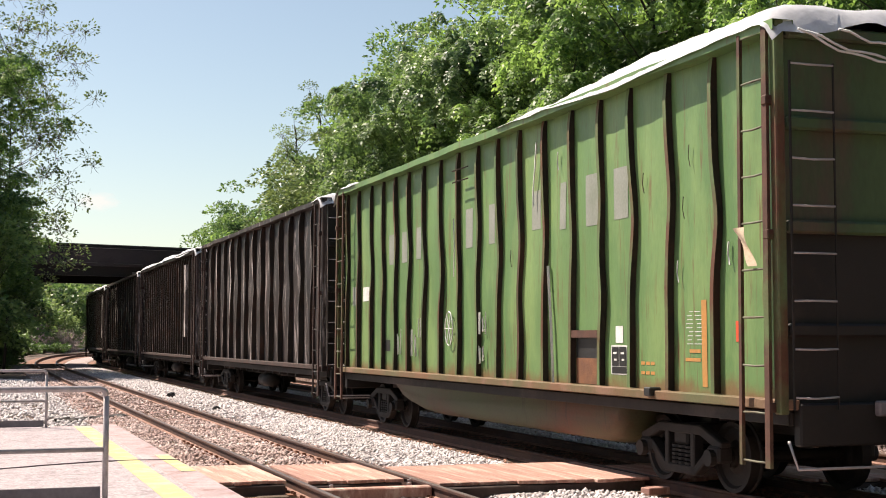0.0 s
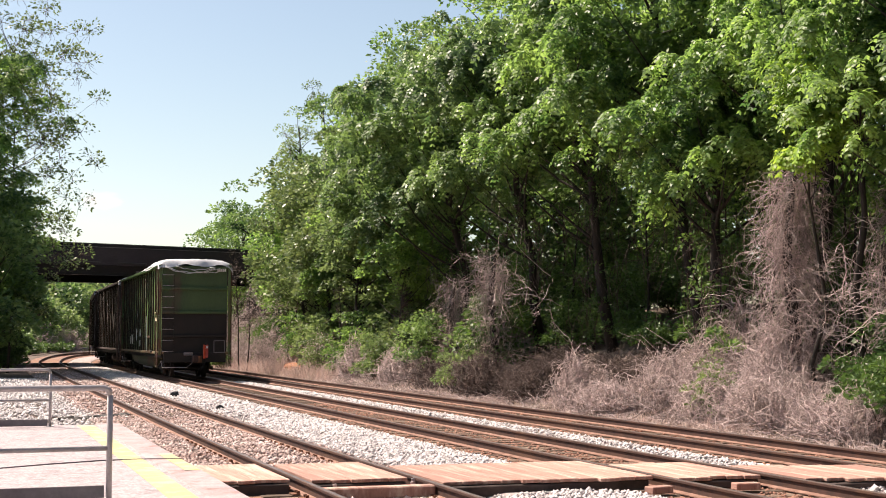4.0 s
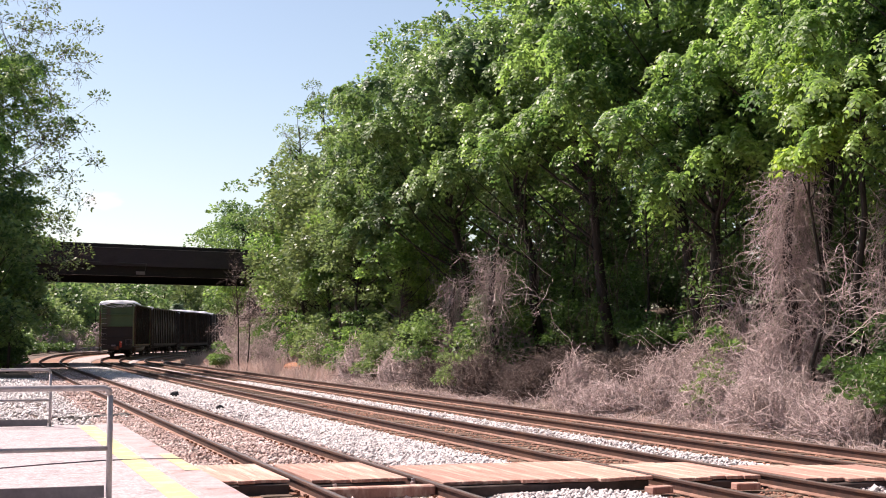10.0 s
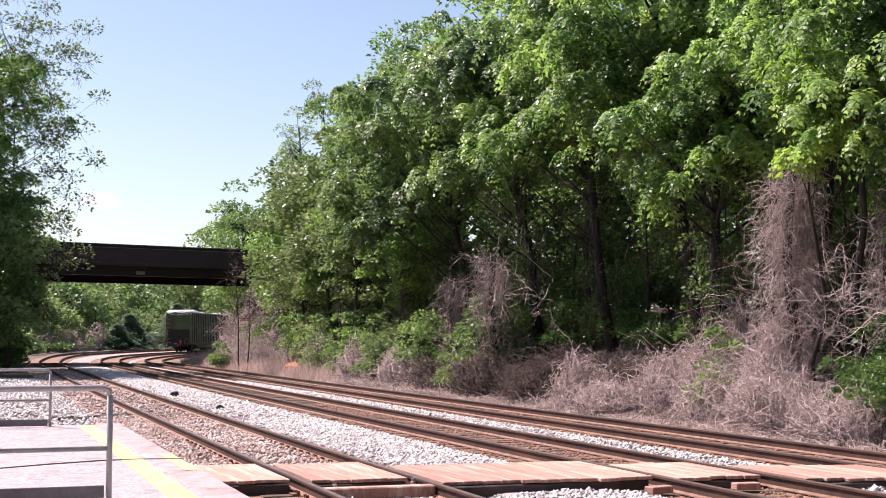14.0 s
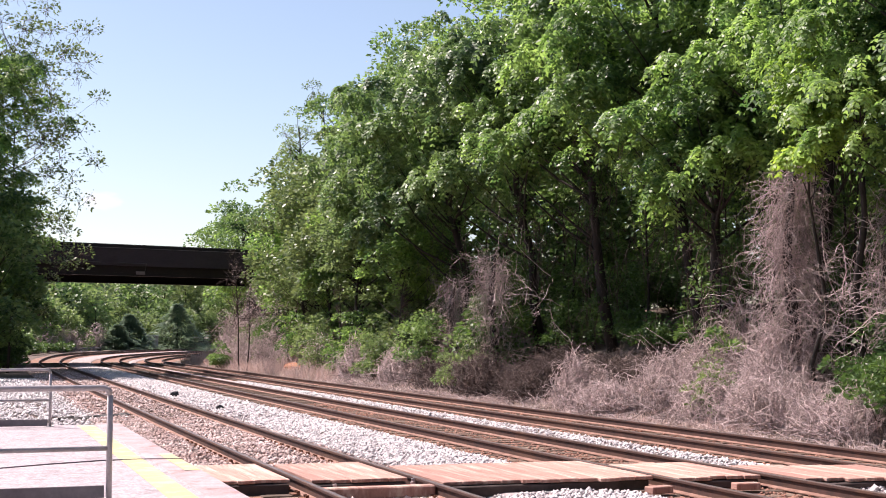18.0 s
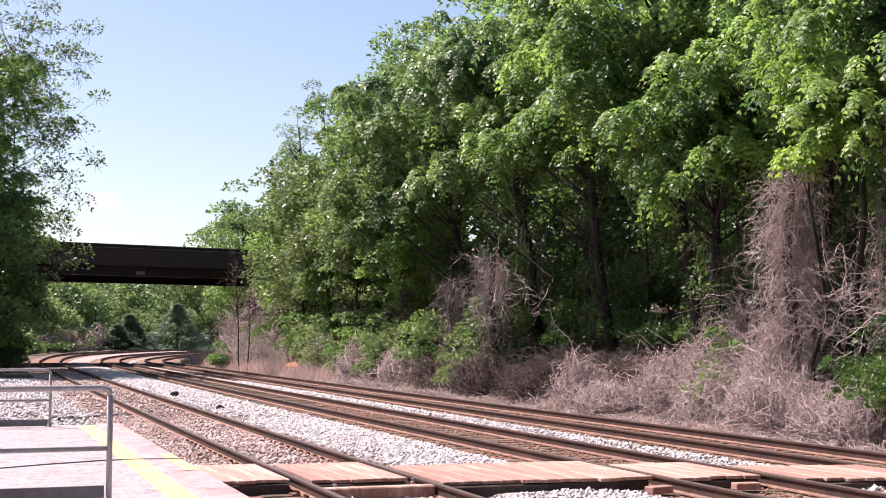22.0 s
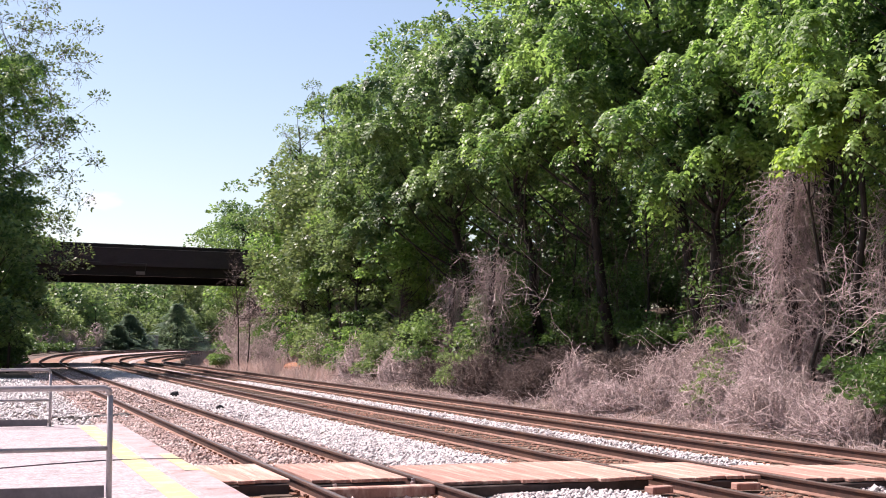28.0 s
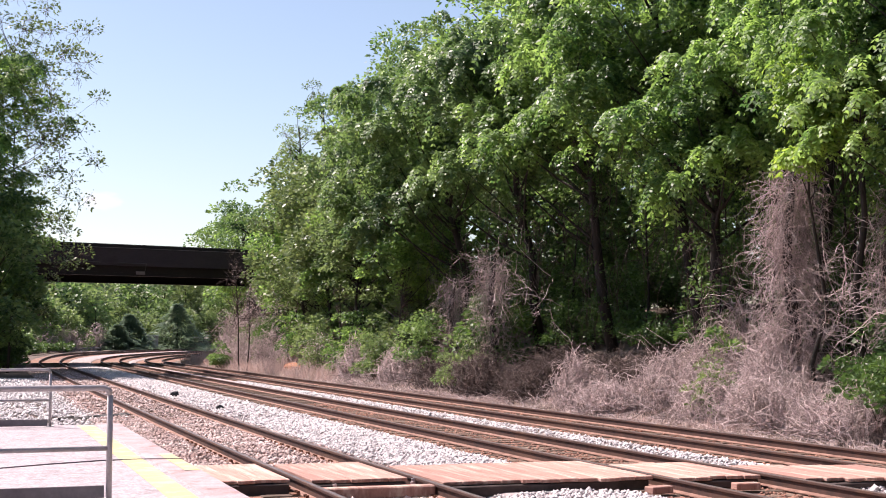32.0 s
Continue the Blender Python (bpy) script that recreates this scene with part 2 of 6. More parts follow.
M_LEAF_LIME = leaf_mat("lime_green_leaf", (0.09, 0.175, 0.04), (0.29, 0.42, 0.09), 0.5)
M_LEAF_GREY = leaf_mat("grey_green_leaf", (0.08, 0.125, 0.05), (0.185, 0.245, 0.09))
M_LEAF_FAR = leaf_mat("sunlit_far_leaf", (0.085, 0.135, 0.055), (0.19, 0.26, 0.10), 0.45)
M_LEAF_DARK = leaf_mat("conifer_needle", (0.085, 0.135, 0.085), (0.165, 0.235, 0.130), 0.35)
M_STRAW = leaf_mat("dry_grass_blade", (0.44, 0.335, 0.305), (0.64, 0.52, 0.475), 0.2)


# ---- mesh helpers ----
def finish(name, bm, material, parent=None, label="", smooth=False):
    me = bpy.data.meshes.new(name)
    bm.to_mesh(me)
    bm.free()
    for m in (material if isinstance(material, (list, tuple)) else [material]):
        me.materials.append(m)
    if smooth:
        me.polygons.foreach_set("use_smooth", [True] * len(me.polygons))
    ob = new(name, me)
    if parent is not None:
        ob.parent = parent
    if label:
        ob["label"] = label
    return ob


def part(name, bm, material, parent, label="", smooth=False):
    return finish(name, bm, material, parent, label, smooth)


def shared(name, me, parent, m):
    ob = new(name, me)
    ob.parent = parent
    ob.matrix_basis = m
    return ob


def box(bm, x0, x1, y0, y1, z0, z1, bevel=0.0, m=None, mi=0):
    r = bmesh.ops.create_cube(bm, size=1.0)
    vs = r["verts"]
    for v in vs:
        v.co = Vector(((x0 + x1) / 2 + v.co.x * (x1 - x0), (y0 + y1) / 2 + v.co.y * (y1 - y0), (z0 + z1) / 2 + v.co.z * (z1 - z0)))
    fs = {f for v in vs for f in v.link_faces}
    for f in fs:
        f.material_index = mi
    if bevel:
        es = list({e for v in vs for e in v.link_edges})
        q = bmesh.ops.bevel(bm, geom=es, offset=bevel, segments=1, affect="EDGES")
        vs = list({v for f in q["faces"] for v in f.verts} | {v for v in vs if v.is_valid})
    if m is not None:
        bmesh.ops.transform(bm, matrix=m, verts=vs)
    return vs


def tube(bm, pts, radii, sides=6, cap=True):
    """A tapered tube along points."""
    pts = [Vector(p) for p in pts]
    if not isinstance(radii, (list, tuple)):
        radii = [radii] * len(pts)
    rings, ref = [], Vector((0.31, 0.17, 0.93))
    for i, p in enumerate(pts):
        d = (pts[min(i + 1, len(pts) - 1)] - pts[max(i - 1, 0)]).normalized()
        u = d.cross(ref)
        if u.length < 0.1:
            u = d.cross(Vector((1, 0, 0)))
        u.normalize()
        w = d.cross(u)
        rings.append([bm.verts.new(p + (u * math.cos(a) + w * math.sin(a)) * radii[i]) for a in [2 * math.pi * k / sides for k in range(sides)]])
    for a, b in zip(rings, rings[1:]):
        for k in range(sides):
            bm.faces.new((a[k], a[(k + 1) % sides], b[(k + 1) % sides], b[k]))
    if cap:
        bm.faces.new(rings[0][::-1])
        bm.faces.new(rings[-1])


def cyl(bm, a, b, r, sides=12):
    tube(bm, [a, b], r, sides)


def sweep(bm, prof, path, mi_of=None, closed=True, cap=True):
    """Sweep a profile of (offset, height) along (x, y, heading) stations; the offset is to the right."""
    rings = [[bm.verts.new((x + o * math.cos(h), y - o * math.sin(h), z + (cant(o, s[0]) if s else 0))) for o, z in prof] for x, y, h, *s in path]
    k = len(prof)
    for a, b in zip(rings, rings[1:]):
        for i in range(k if closed else k - 1):
            f = bm.faces.new((a[i], b[i], b[(i + 1) % k], a[(i + 1) % k]))
            if mi_of:
                f.material_index = mi_of(i)
    if cap and closed:
        bm.faces.new(rings[0])
        bm.faces.new(rings[-1][::-1])


def from_arrays(name, verts, quads, material, parent=None, mat_idx=None, smooth=False, tri=False):
    """A mesh from numpy arrays of vertices and of quads (or triangles)."""
    me = bpy.data.meshes.new(name)
    k = 3 if tri else 4
    me.vertices.add(len(verts))
    me.vertices.foreach_set("co", np.asarray(verts, dtype=np.float32).ravel())
    q = np.asarray(quads, dtype=np.int32)
    me.loops.add(q.size)
    me.loops.foreach_set("vertex_index", q.ravel())
    me.polygons.add(len(q))
    me.polygons.foreach_set("loop_start", np.arange(0, q.size, k, dtype=np.int32))
    if mat_idx is not None:
        me.polygons.foreach_set("material_index", np.asarray(mat_idx, dtype=np.int32))
    if smooth:
        me.polygons.foreach_set("use_smooth", np.ones(len(q), dtype=bool))
    me.update(calc_edges=True)
    for m in (material if isinstance(material, (list, tuple)) else [material]):
        me.materials.append(m)
    ob = new(name, me)
    if parent is not None:
        ob.parent = parent
    return ob


def thing(name, label, category, group="", at=None, kind=""):
    ob = new(name)
    if at is not None:
        ob.matrix_basis = at if isinstance(at, Matrix) else Matrix.Translation(at)
    return tagged(ob, label, category, group, kind)


# ---- the line of the tracks ----
STEP = 0.5
S = np.arange(-30, 900, STEP)
KAP = 0.00015 + np.where((S > 90) & (S < 250), np.clip((S - 90) / 14, 0, 1) / 245.0, 0)
KAP[S < 5] = 0
TH = np.cumsum(KAP) * STEP
CX = np.cumsum(np.sin(TH)) * STEP
CY = -30 + np.cumsum(np.cos(TH)) * STEP
CX -= np.interp(5.0, S, CX)
T1, T2, T3 = 4.845, 9.45, 13.05
GAUGE = 0.7525


def station(o, s):
    """Place and heading of the line at offset o to the right of the base line, at its length s."""
    h = float(np.interp(s, S, TH))
    return float(np.interp(s, S, CX)) + o * math.cos(h), float(np.interp(s, S, CY)) - o * math.sin(h), h


def cant(o, s):
    """The bend lies a little higher on its outer side."""
    f = min(max((s - 95) / 45, 0), 1)
    return -0.055 * (o - T2) * f * f * (3 - 2 * f)


def line_coords(x, y):
    """Length s and offset o of points, by the nearest point of the base line (arrays)."""
    keep = slice(0, len(S), 8)
    sx, sy, st, ss = CX[keep], CY[keep], TH[keep], S[keep]
    o, s = np.empty(len(x)), np.empty(len(x))
    for i in range(0, len(x), 4000):
        dx, dy = x[i:i + 4000, None] - sx[None], y[i:i + 4000, None] - sy[None]
        j = np.argmin(dx * dx + dy * dy, axis=1)
        k = np.arange(len(j))
        o[i:i + 4000] = dx[k, j] * np.cos(st[j]) - dy[k, j] * np.sin(st[j])
        s[i:i + 4000] = ss[j] + dx[k, j] * np.sin(st[j]) + dy[k, j] * np.cos(st[j])
    return s, o


def smooth01(a):
    a = np.clip(a, 0, 1)
    return a * a * (3 - 2 * a)


def ground_z(x, y):
    """Height of the ground: flat trackbed, a bank on the right that rises to a terrace."""
    x, y = np.atleast_1d(np.asarray(x, float)), np.atleast_1d(np.asarray(y, float))
    s, o = line_coords(x, y)
    z = np.full(len(x), -0.24)
    near = np.minimum(np.minimum(np.abs(o - T1), np.abs(o - T2)), np.abs(o - T3))
    z += 0.05 * smooth01((near - 1.35) / 0.3) * ((o > 2.7) & (o < 14.6))
    bank = smooth01((o - 14.8) / 11.0) * 3.2 * smooth01((150 - s) / 60 + 0.35)
    z += bank + np.where(o > 14.8, 0.12 * np.sin(x * 1.3) * np.cos(y * 0.9 + x), 0) * smooth01((o - 14.8) / 2)
    z += 2.0 * smooth01((-6 - o) / 12.0)
    z += np.where((o > 0) & (o < 16), -0.055 * (o - T2), 0) * smooth01((s - 95) / 45)
    return z


def gz(x, y):
    return float(ground_z(x, y)[0])


# ---- ground and tracks ----
def make_ground():
    gx = np.unique(np.concatenate([np.linspace(-1500, -60, 16), np.arange(-60, -8, 4), np.arange(-8, 40, 1.0), np.arange(40, 120, 5), np.linspace(120, 1500, 16)]))
    gy = np.unique(np.concatenate([np.linspace(-600, -40, 10), np.arange(-40, 10, 5), np.arange(10, 130, 1.5), np.arange(130, 300, 5), np.linspace(300, 3000, 20)]))
    xx, yy = np.meshgrid(gx, gy)
    z = ground_z(xx.ravel(), yy.ravel()).reshape(xx.shape)
    hills = smooth01((np.hypot(xx, yy - 60) - 250) / 900) * 6
    v = np.stack([xx, yy, z + hills], -1).reshape(-1, 3)
    n, m = xx.shape
    i = np.arange(n * m).reshape(n, m)
    q = np.stack([i[:-1, :-1], i[:-1, 1:], i[1:, 1:], i[1:, :-1]], -1).reshape(-1, 4)
    ob = from_arrays("ground", v, q, M_GROUND, smooth=True)
    return tagged(ob, "brown stony soil with leaf litter beside the railway", "ground", kind="structure")


make_ground()


def bed(name, o0, o1, mat, label, top=-0.192, s0=-10, s1=330):
    bm = bmesh.new()
    ss = np.concatenate([np.arange(s0, 130, 4.0), np.arange(130, s1, 6.0)])
    w = min(0.25, (o1 - o0) / 3)
    sweep(bm, [(o0, top - 0.4), (o0 + 0.01, top - 0.05), (o0 + w, top), (o1 - w, top), (o1 - 0.01, top - 0.05), (o1, top - 0.4)], [(*station(0, s), s) for s in ss])
    return tagged(finish(name, bm, mat), label, "trackbed", kind="structure")


bed("trackbed_1", 2.9, 6.25, M_BED_RUST, "rusty brown ballast bed under the platform track")
bed("trackbed_2", 6.25, 7.95, M_BED_PALE, "pale grey crushed stone between two tracks", top=-0.15)
bed("trackbed_3", 7.95, 10.95, M_BED_RUST, "rusty brown ballast bed under the middle track")
bed("trackbed_4", 10.95, 11.6, M_BED_PALE, "narrow strip of pale crushed stone between tracks", top=-0.16)
bed("trackbed_5", 11.6, 14.75, M_BED_RUST, "rusty brown ballast bed under the far track")

# Rail foot in lighter rust: sunlight on its slopes is put into the colour.
M_RAILFOOT = surf("sunlit_rusty_rail_foot", (0.29, 0.165, 0.125), (0.16, 0.082, 0.06), 5, 0.9, 0.3, 40, coord="World")
RAIL_PROF = [(-0.075, -0.172), (0.075, -0.172), (0.075, -0.160), (0.012, -0.140), (0.011, -0.048), (0.036, -0.036), (0.036, -0.008), (0.026, 0.0),
             (-0.026, 0.0), (-0.036, -0.008), (-0.036, -0.036), (-0.011, -0.048), (-0.012, -0.140), (-0.075, -0.160)]


def tie_meshes():
    out = []
    for k in range(4):
        bm = bmesh.new()
        box(bm, -1.3, 1.3, -0.115, 0.115, -0.18, 0, 0.012)
        for v in bm.verts:
            v.co += Vector((0, random.uniform(-0.008, 0.008), random.uniform(-0.006, 0.006)))
        me = bpy.data.meshes.new("tie")
        bm.to_mesh(me)
        bm.free()
        me.materials.append(M_TIE)
        out.append(me)
    return out


def make_track(number, o, label, n_ties):
    t = thing("track_%d" % number, label, "railway track", kind="structure")
    ss = np.concatenate([np.arange(-10, 90, 4.0), np.arange(90, 260, 2.0), np.arange(260, 620, 12.0)])
    for side in (-1, 1):
        bm = bmesh.new()
        sweep(bm, [(p + o + side * GAUGE, z) for p, z in RAIL_PROF], [(*station(0, s), s) for s in ss], mi_of=lambda i: 1 if i == 7 else 2 if i in (2, 12, 13) else 0)
        part("rail", bm, [M_RAIL, M_RAILHEAD, M_RAILFOOT], t)
    ties = tie_meshes()
    bm = bmesh.new()
    box(bm, -0.10, 0.10, -0.17, 0.17, 0, 0.018, 0.004)
    for a in (-0.06, 0.06):
        box(bm, a - 0.012, a + 0.012, -0.11, -0.07, 0.018, 0.05)
        box(bm, a - 0.012, a + 0.012, 0.07, 0.11, 0.018, 0.05)
    pm = bpy.data.meshes.new("tie_plate")
    bm.to_mesh(pm)
    bm.free()
    pm.materials.append(M_PLATE)
    rnd = random.Random(number)
    s = 12.0
    for i in range(n_ties):
        x, y, h = station(o, s)
        tie = shared("tie", ties[i % 4], t, Matrix.Translation((x, y, -0.173 + cant(o, s) - rnd.uniform(0, 0.008))) @ Matrix.Rotation(-h + rnd.uniform(-0.02, 0.02), 4, "Z"))
        if s < 26 and number == 1:
            for side in (-1, 1):
                shared("tie_plate", pm, tie, Matrix.Translation((side * GAUGE, 0, 0.001)) @ Matrix.Rotation(math.pi / 2, 4, "Z"))
        s += 0.52 + rnd.uniform(-0.02, 0.02)
    return t


make_track(1, T1, "platform track with rust-brown rails on timber ties", 190)
make_track(2, T2, "middle track with dark worn rails on timber ties", 200)
make_track(3, T3, "far track with rusty rails beside the bank", 200)

# ---- timber crossing over the three tracks ----
def crossing_panel(label, x0, x1, y0, y1, n, ztop, thick=0.2, seed=0, skew=0.0):
    rnd = random.Random(seed)
    t = thing("crossing_panel", label, "crossing", "timber crossing panels", at=(x0, y0, 0))
    w = (x1 - x0) / n
    for i in range(n):
        bm = bmesh.new()
        a, b = i * w + 0.003, (i + 1) * w - 0.003
        dz = rnd.uniform(-0.004, 0.004)
        box(bm, a, b, rnd.uniform(-0.05, 0.05) + skew * (a / max(x1 - x0, 0.1)), y1 - y0 + rnd.uniform(-0.05, 0.05) + skew * (a / max(x1 - x0, 0.1)), ztop - 0.045 + dz, ztop + dz, 0.006)
        part("plank", bm, M_DECK, t)
    for yy in (-0.01 + skew * 0.35, y1 - y0 - 0.25 + skew * 0.5):
        bm = bmesh.new()
        box(bm, 0.02, x1 - x0 - 0.02, yy, yy + 0.2, ztop - 0.06 - thick, ztop - 0.058, 0.012)
        part("bearer", bm, M_DECK_DARK, t, "bearer timber coloured dark for shade")
    return t


crossing_panel("sun-bleached reddish plank panel beside the platform", 3.06, 3.98, 17.35, 19.7, 4, 0.0, 0.14, 1)
crossing_panel("sun-bleached orange plank panel between the platform track's rails", 4.22, 5.50, 17.15, 19.55, 5, -0.01, 0.1, 2)
crossing_panel("sun-bleached orange plank panel between two tracks", 5.72, 8.60, 16.35, 18.75, 11, 0.0, 0.22, 3, -0.25)
crossing_panel("sun-bleached orange plank panel between the middle track's rails", 8.84, 10.08, 15.95, 18.0, 5, -0.01, 0.1, 4)
crossing_panel("sun-bleached orange plank panel beyond the middle track", 10.32, 12.18, 15.2, 17.1, 7, 0.0, 0.16, 5, -0.5)

# ---- platform ----
PZ = 0.22


def make_platform():
    bm = bmesh.new()
    box(bm, -14, 2.30, -8, 25.9, -0.6, PZ, 0.015)
    p = tagged(finish("platform", bm, M_CONCRETE), "pale pinkish concrete station platform", "platform", kind="structure")
    bm = bmesh.new()
    box(bm, 2.304, 2.74, -8, 26.5, -0.6, PZ - 0.004, 0.02)
    tagged(finish("platform_edge", bm, M_CONCRETE_EDGE), "stained concrete coping along the platform edge", "platform", kind="structure")
    bm = bmesh.new()
    box(bm, 1.93, 2.22, -8, 25.85, PZ + 0.001, PZ + 0.005)
    tagged(finish("yellow_line", bm, M_YELLOW), "worn yellow safety line painted on the platform", "marking", kind="structure")
    bm = bmesh.new()
    box(bm, 2.52, 2.70, 16.7, 19.2, PZ - 0.002, PZ + 0.003)
    tagged(finish("yellow_patch", bm, M_YELLOW), "faded yellow paint patch by the crossing", "marking", kind="structure")
    bm = bmesh.new()
    box(bm, -14, 2.70, 25.95, 26.5, -0.5, PZ - 0.03, 0.03)
    tagged(finish("platform_end", bm, M_CONCRETE_EDGE), "concrete end kerb of the platform", "platform", kind="structure")


make_platform()


def railing(label, x_end, y, x0, z_top, z_mid, z_low, base, r=0.03):
    t = thing("railing", label, "railing", "pipe railings", at=(x_end, y, base))
    L = x_end - x0
    bm = bmesh.new()
    tube(bm, [(-L, 0, z_top - base), (-0.06, 0, z_top - base), (-0.02, 0, z_top - base - 0.02), (0, 0, z_top - base - 0.07)], r, 10)
    part("top_rail", bm, M_GALV, t, smooth=True)
    bm = bmesh.new()
    tube(bm, [(-L, 0, z_mid - base), (-0.02, 0, z_mid - base)], r * 0.8, 10)
    part("mid_rail", bm, M_GALV, t, smooth=True)
    x = 0.0
    while x > -L:
        bm = bmesh.new()
        cyl(bm, (x, 0, -0.01), (x, 0, z_top - base - (0.07 if x == 0 else 0)), r, 10)
        part("post", bm, M_GALV, t, smooth=True)
        bm = bmesh.new()
        box(bm, x - 0.07, x + 0.07, -0.07, 0.07, 0, 0.012)
        part("base_plate", bm, M_GALV, t)
        x -= 1.8
    bm = bmesh.new()
    box(bm, -L, -0.045, -0.012, 0.012, z_low - base - 0.06, z_low - base + 0.06, 0.004)
    part("kick_board", bm, M_KICK, t)
    return t


railing("grey galvanised pipe railing across the platform", 1.33, 13.69, -9, 1.335, 0.745, 0.33, PZ)
railing("grey galvanised pipe railing at the platform's end", 1.43, 25.6, -9, 1.25, 0.70, 0.30, PZ, 0.026)


# ---- bridge ----
def make_bridge():
    t = thing("road_bridge", "dark brown steel girder road bridge over the tracks", "bridge", at=Matrix.Translation((6.0, 100.1, 0.07)) @ Matrix.Rotation(radians(16.5), 4, "Z"))
    def girder(y0, name, low=6.31, label=""):
        bm = bmesh.new()
        h = 7.51 - low
        prof = [(-0.22, 0.0), (0.22, 0.0), (0.22, 0.05), (0.02, 0.05), (0.02, h - 0.05), (0.22, h - 0.05), (0.22, h), (-0.22, h), (-0.22, h - 0.05), (-0.02, h - 0.05), (-0.02, 0.05), (-0.22, 0.05)]
        a = [bm.verts.new((-70, y0 + p, low + q)) for p, q in prof]
        b = [bm.verts.new((70, y0 + p, low + q)) for p, q in prof]
        for i in range(12):
            bm.faces.new((a[i], b[i], b[(i + 1) % 12], a[(i + 1) % 12]))
        part(name, bm, M_BRIDGE, t, label)
    for k in range(6):
        girder(0.3 + k * 2.7, "girder", 6.31 if k in (0, 5) else 6.85)
    bm = bmesh.new()
    for z in (6.55, 7.1):
        box(bm, -70, 70, 0.262, 0.276, z, z + 0.05)
    part("web_seam", bm, M_BRIDGE, t)
    bm = bmesh.new()
    box(bm, -70, 70, -0.25, 14.3, 7.52, 7.78, 0.03)
    part("deck", bm, M_BRIDGE, t, "dark stained deck slab")
    for y0 in (-0.22, 14.0):
        bm = bmesh.new()
        box(bm, -70, 70, y0, y0 + 0.25, 7.784, 8.52, 0.03)
        part("parapet", bm, M_BRIDGE, t, "dark stained parapet")
        bm = bmesh.new()
        box(bm, -70, 70, y0 - 0.05, y0 + 0.30, 8.524, 8.60, 0.01)
        part("coping", bm, M_BRIDGE_DECK, t)
    for x0, x1 in ((-40, -12), (22, 45)):
        bm = bmesh.new()
        box(bm, x0, x1, 0.6, 13.6, -1, 6.29, 0.05)
        part("abutment", bm, M_BRIDGE_DECK, t, "shaded concrete abutment")
    bm = bmesh.new()
    box(bm, -70, 70, -0.30, -0.255, 7.02, 8.28, 0.01)
    part("fascia", bm, M_FASCIA, t, "brown weathered edge beam")
    bm = bmesh.new()
    box(bm, -70, 70, -0.36, -0.305, 8.30, 8.335)
    part("drip_edge", bm, M_BRIDGE_PALE, t, "thin pale drip edge")
    # small fixtures on the girder
    bm = bmesh.new()
    box(bm, 5.85, 6.55, 0.0, 0.05, 6.42, 6.66, 0.01)
    part("name_plate", bm, M_BRIDGE_PALE, t, "pale weathered plate")
    bm = bmesh.new()
    cyl(bm, (4.3, -0.34, 7.22), (6.5, -0.34, 7.22), 0.03, 6)
    cyl(bm, (6.5, -0.34, 7.22), (6.5, -0.1, 6.66), 0.025, 6)
    part("conduit", bm, M_BRIDGE_DECK, t)
    bm = bmesh.new()
    cyl(bm, (1.6, -0.34, 7.24), (3.0, -0.34, 7.24), 0.025, 6)
    part("conduit", bm, M_BRIDGE_DECK, t)
    return t


make_bridge()


def small_track_things():
    bm = bmesh.new()
    box(bm, -0.72, 0.72, -0.1, 0.1, 0, 0.14, 0.015)
    b = tagged(finish("timber_beam", bm, M_DECK), "loose sun-bleached timber lying between the rails", "timber")
    b.matrix_basis = pose(4.86, 16.35, -0.16, 0, 0, -2)
    for x, y, z in ((4.36, 16.55, -0.05), (5.36, 16.5, -0.05), (5.5, 16.9, -0.05)):
        bm = bmesh.new()
        box(bm, -0.025, 0.025, -0.01, 0.01, -0.14, 0.06, 0.004)
        b = tagged(finish("iron_strap", bm, M_GALV), "pale upright iron strap by the crossing timbers", "fitting", "iron straps")
        b.matrix_basis = pose(x, y, z, 8, -12, 10)
    for x, y, r in ((8.35, 15.55, 12), (9.62, 15.55, -5)):
        bm = bmesh.new()
        box(bm, -0.17, 0.17, -0.09, 0.09, 0, 0.09, 0.01)
        b = tagged(finish("wood_block", bm, M_DECK), "short sawn wood block on the ballast", "timber", "wood blocks")
        b.matrix_basis = pose(x, y, -0.15, 0, 0, r)
    for x, y, s in ((6.62, 46.2, 0.16), (6.6, 37.4, 0.12)):
        bm = bmesh.new()
        bmesh.ops.create_icosphere(bm, subdivisions=2, radius=s)
        for v in bm.verts:
            v.co *= 1 + 0.5 * noise.noise(v.co * 9)
            v.co.z *= 0.7
        b = tagged(finish("dark_lump", bm, M_DARKPANEL), "small black lump lying on the pale ballast", "debris", "dark lumps")
        b.matrix_basis = pose(x, y, -0.15 + s * 0.45)
    # thin tube across the platform, in place of a wire's cast shadow
    bm = bmesh.new()
    tube(bm, [(-6, 15.9, PZ + 0.008), (-2, 16.9, PZ + 0.008), (0.41, 17.64, PZ + 0.008), (1.0, 18.0, PZ + 0.008), (1.68, 18.30, PZ + 0.008), (2.1, 18.36, PZ + 0.008), (2.48, 18.33, PZ + 0.008), (2.73, 18.2, PZ + 0.008)], [0.007, 0.007, 0.008, 0.009, 0.011, 0.008, 0.006, 0.006], 6)
    tagged(finish("cable", bm, M_WIRE_SHADOW, smooth=True), "thin dark tube standing in for a wire's shadow", "cable")


M_WIRE_SHADOW = surf("wire_shadow_tone", (0.20, 0.16, 0.175), (0.15, 0.115, 0.125), 4, 0.7, 0.1, 30)
small_track_things()


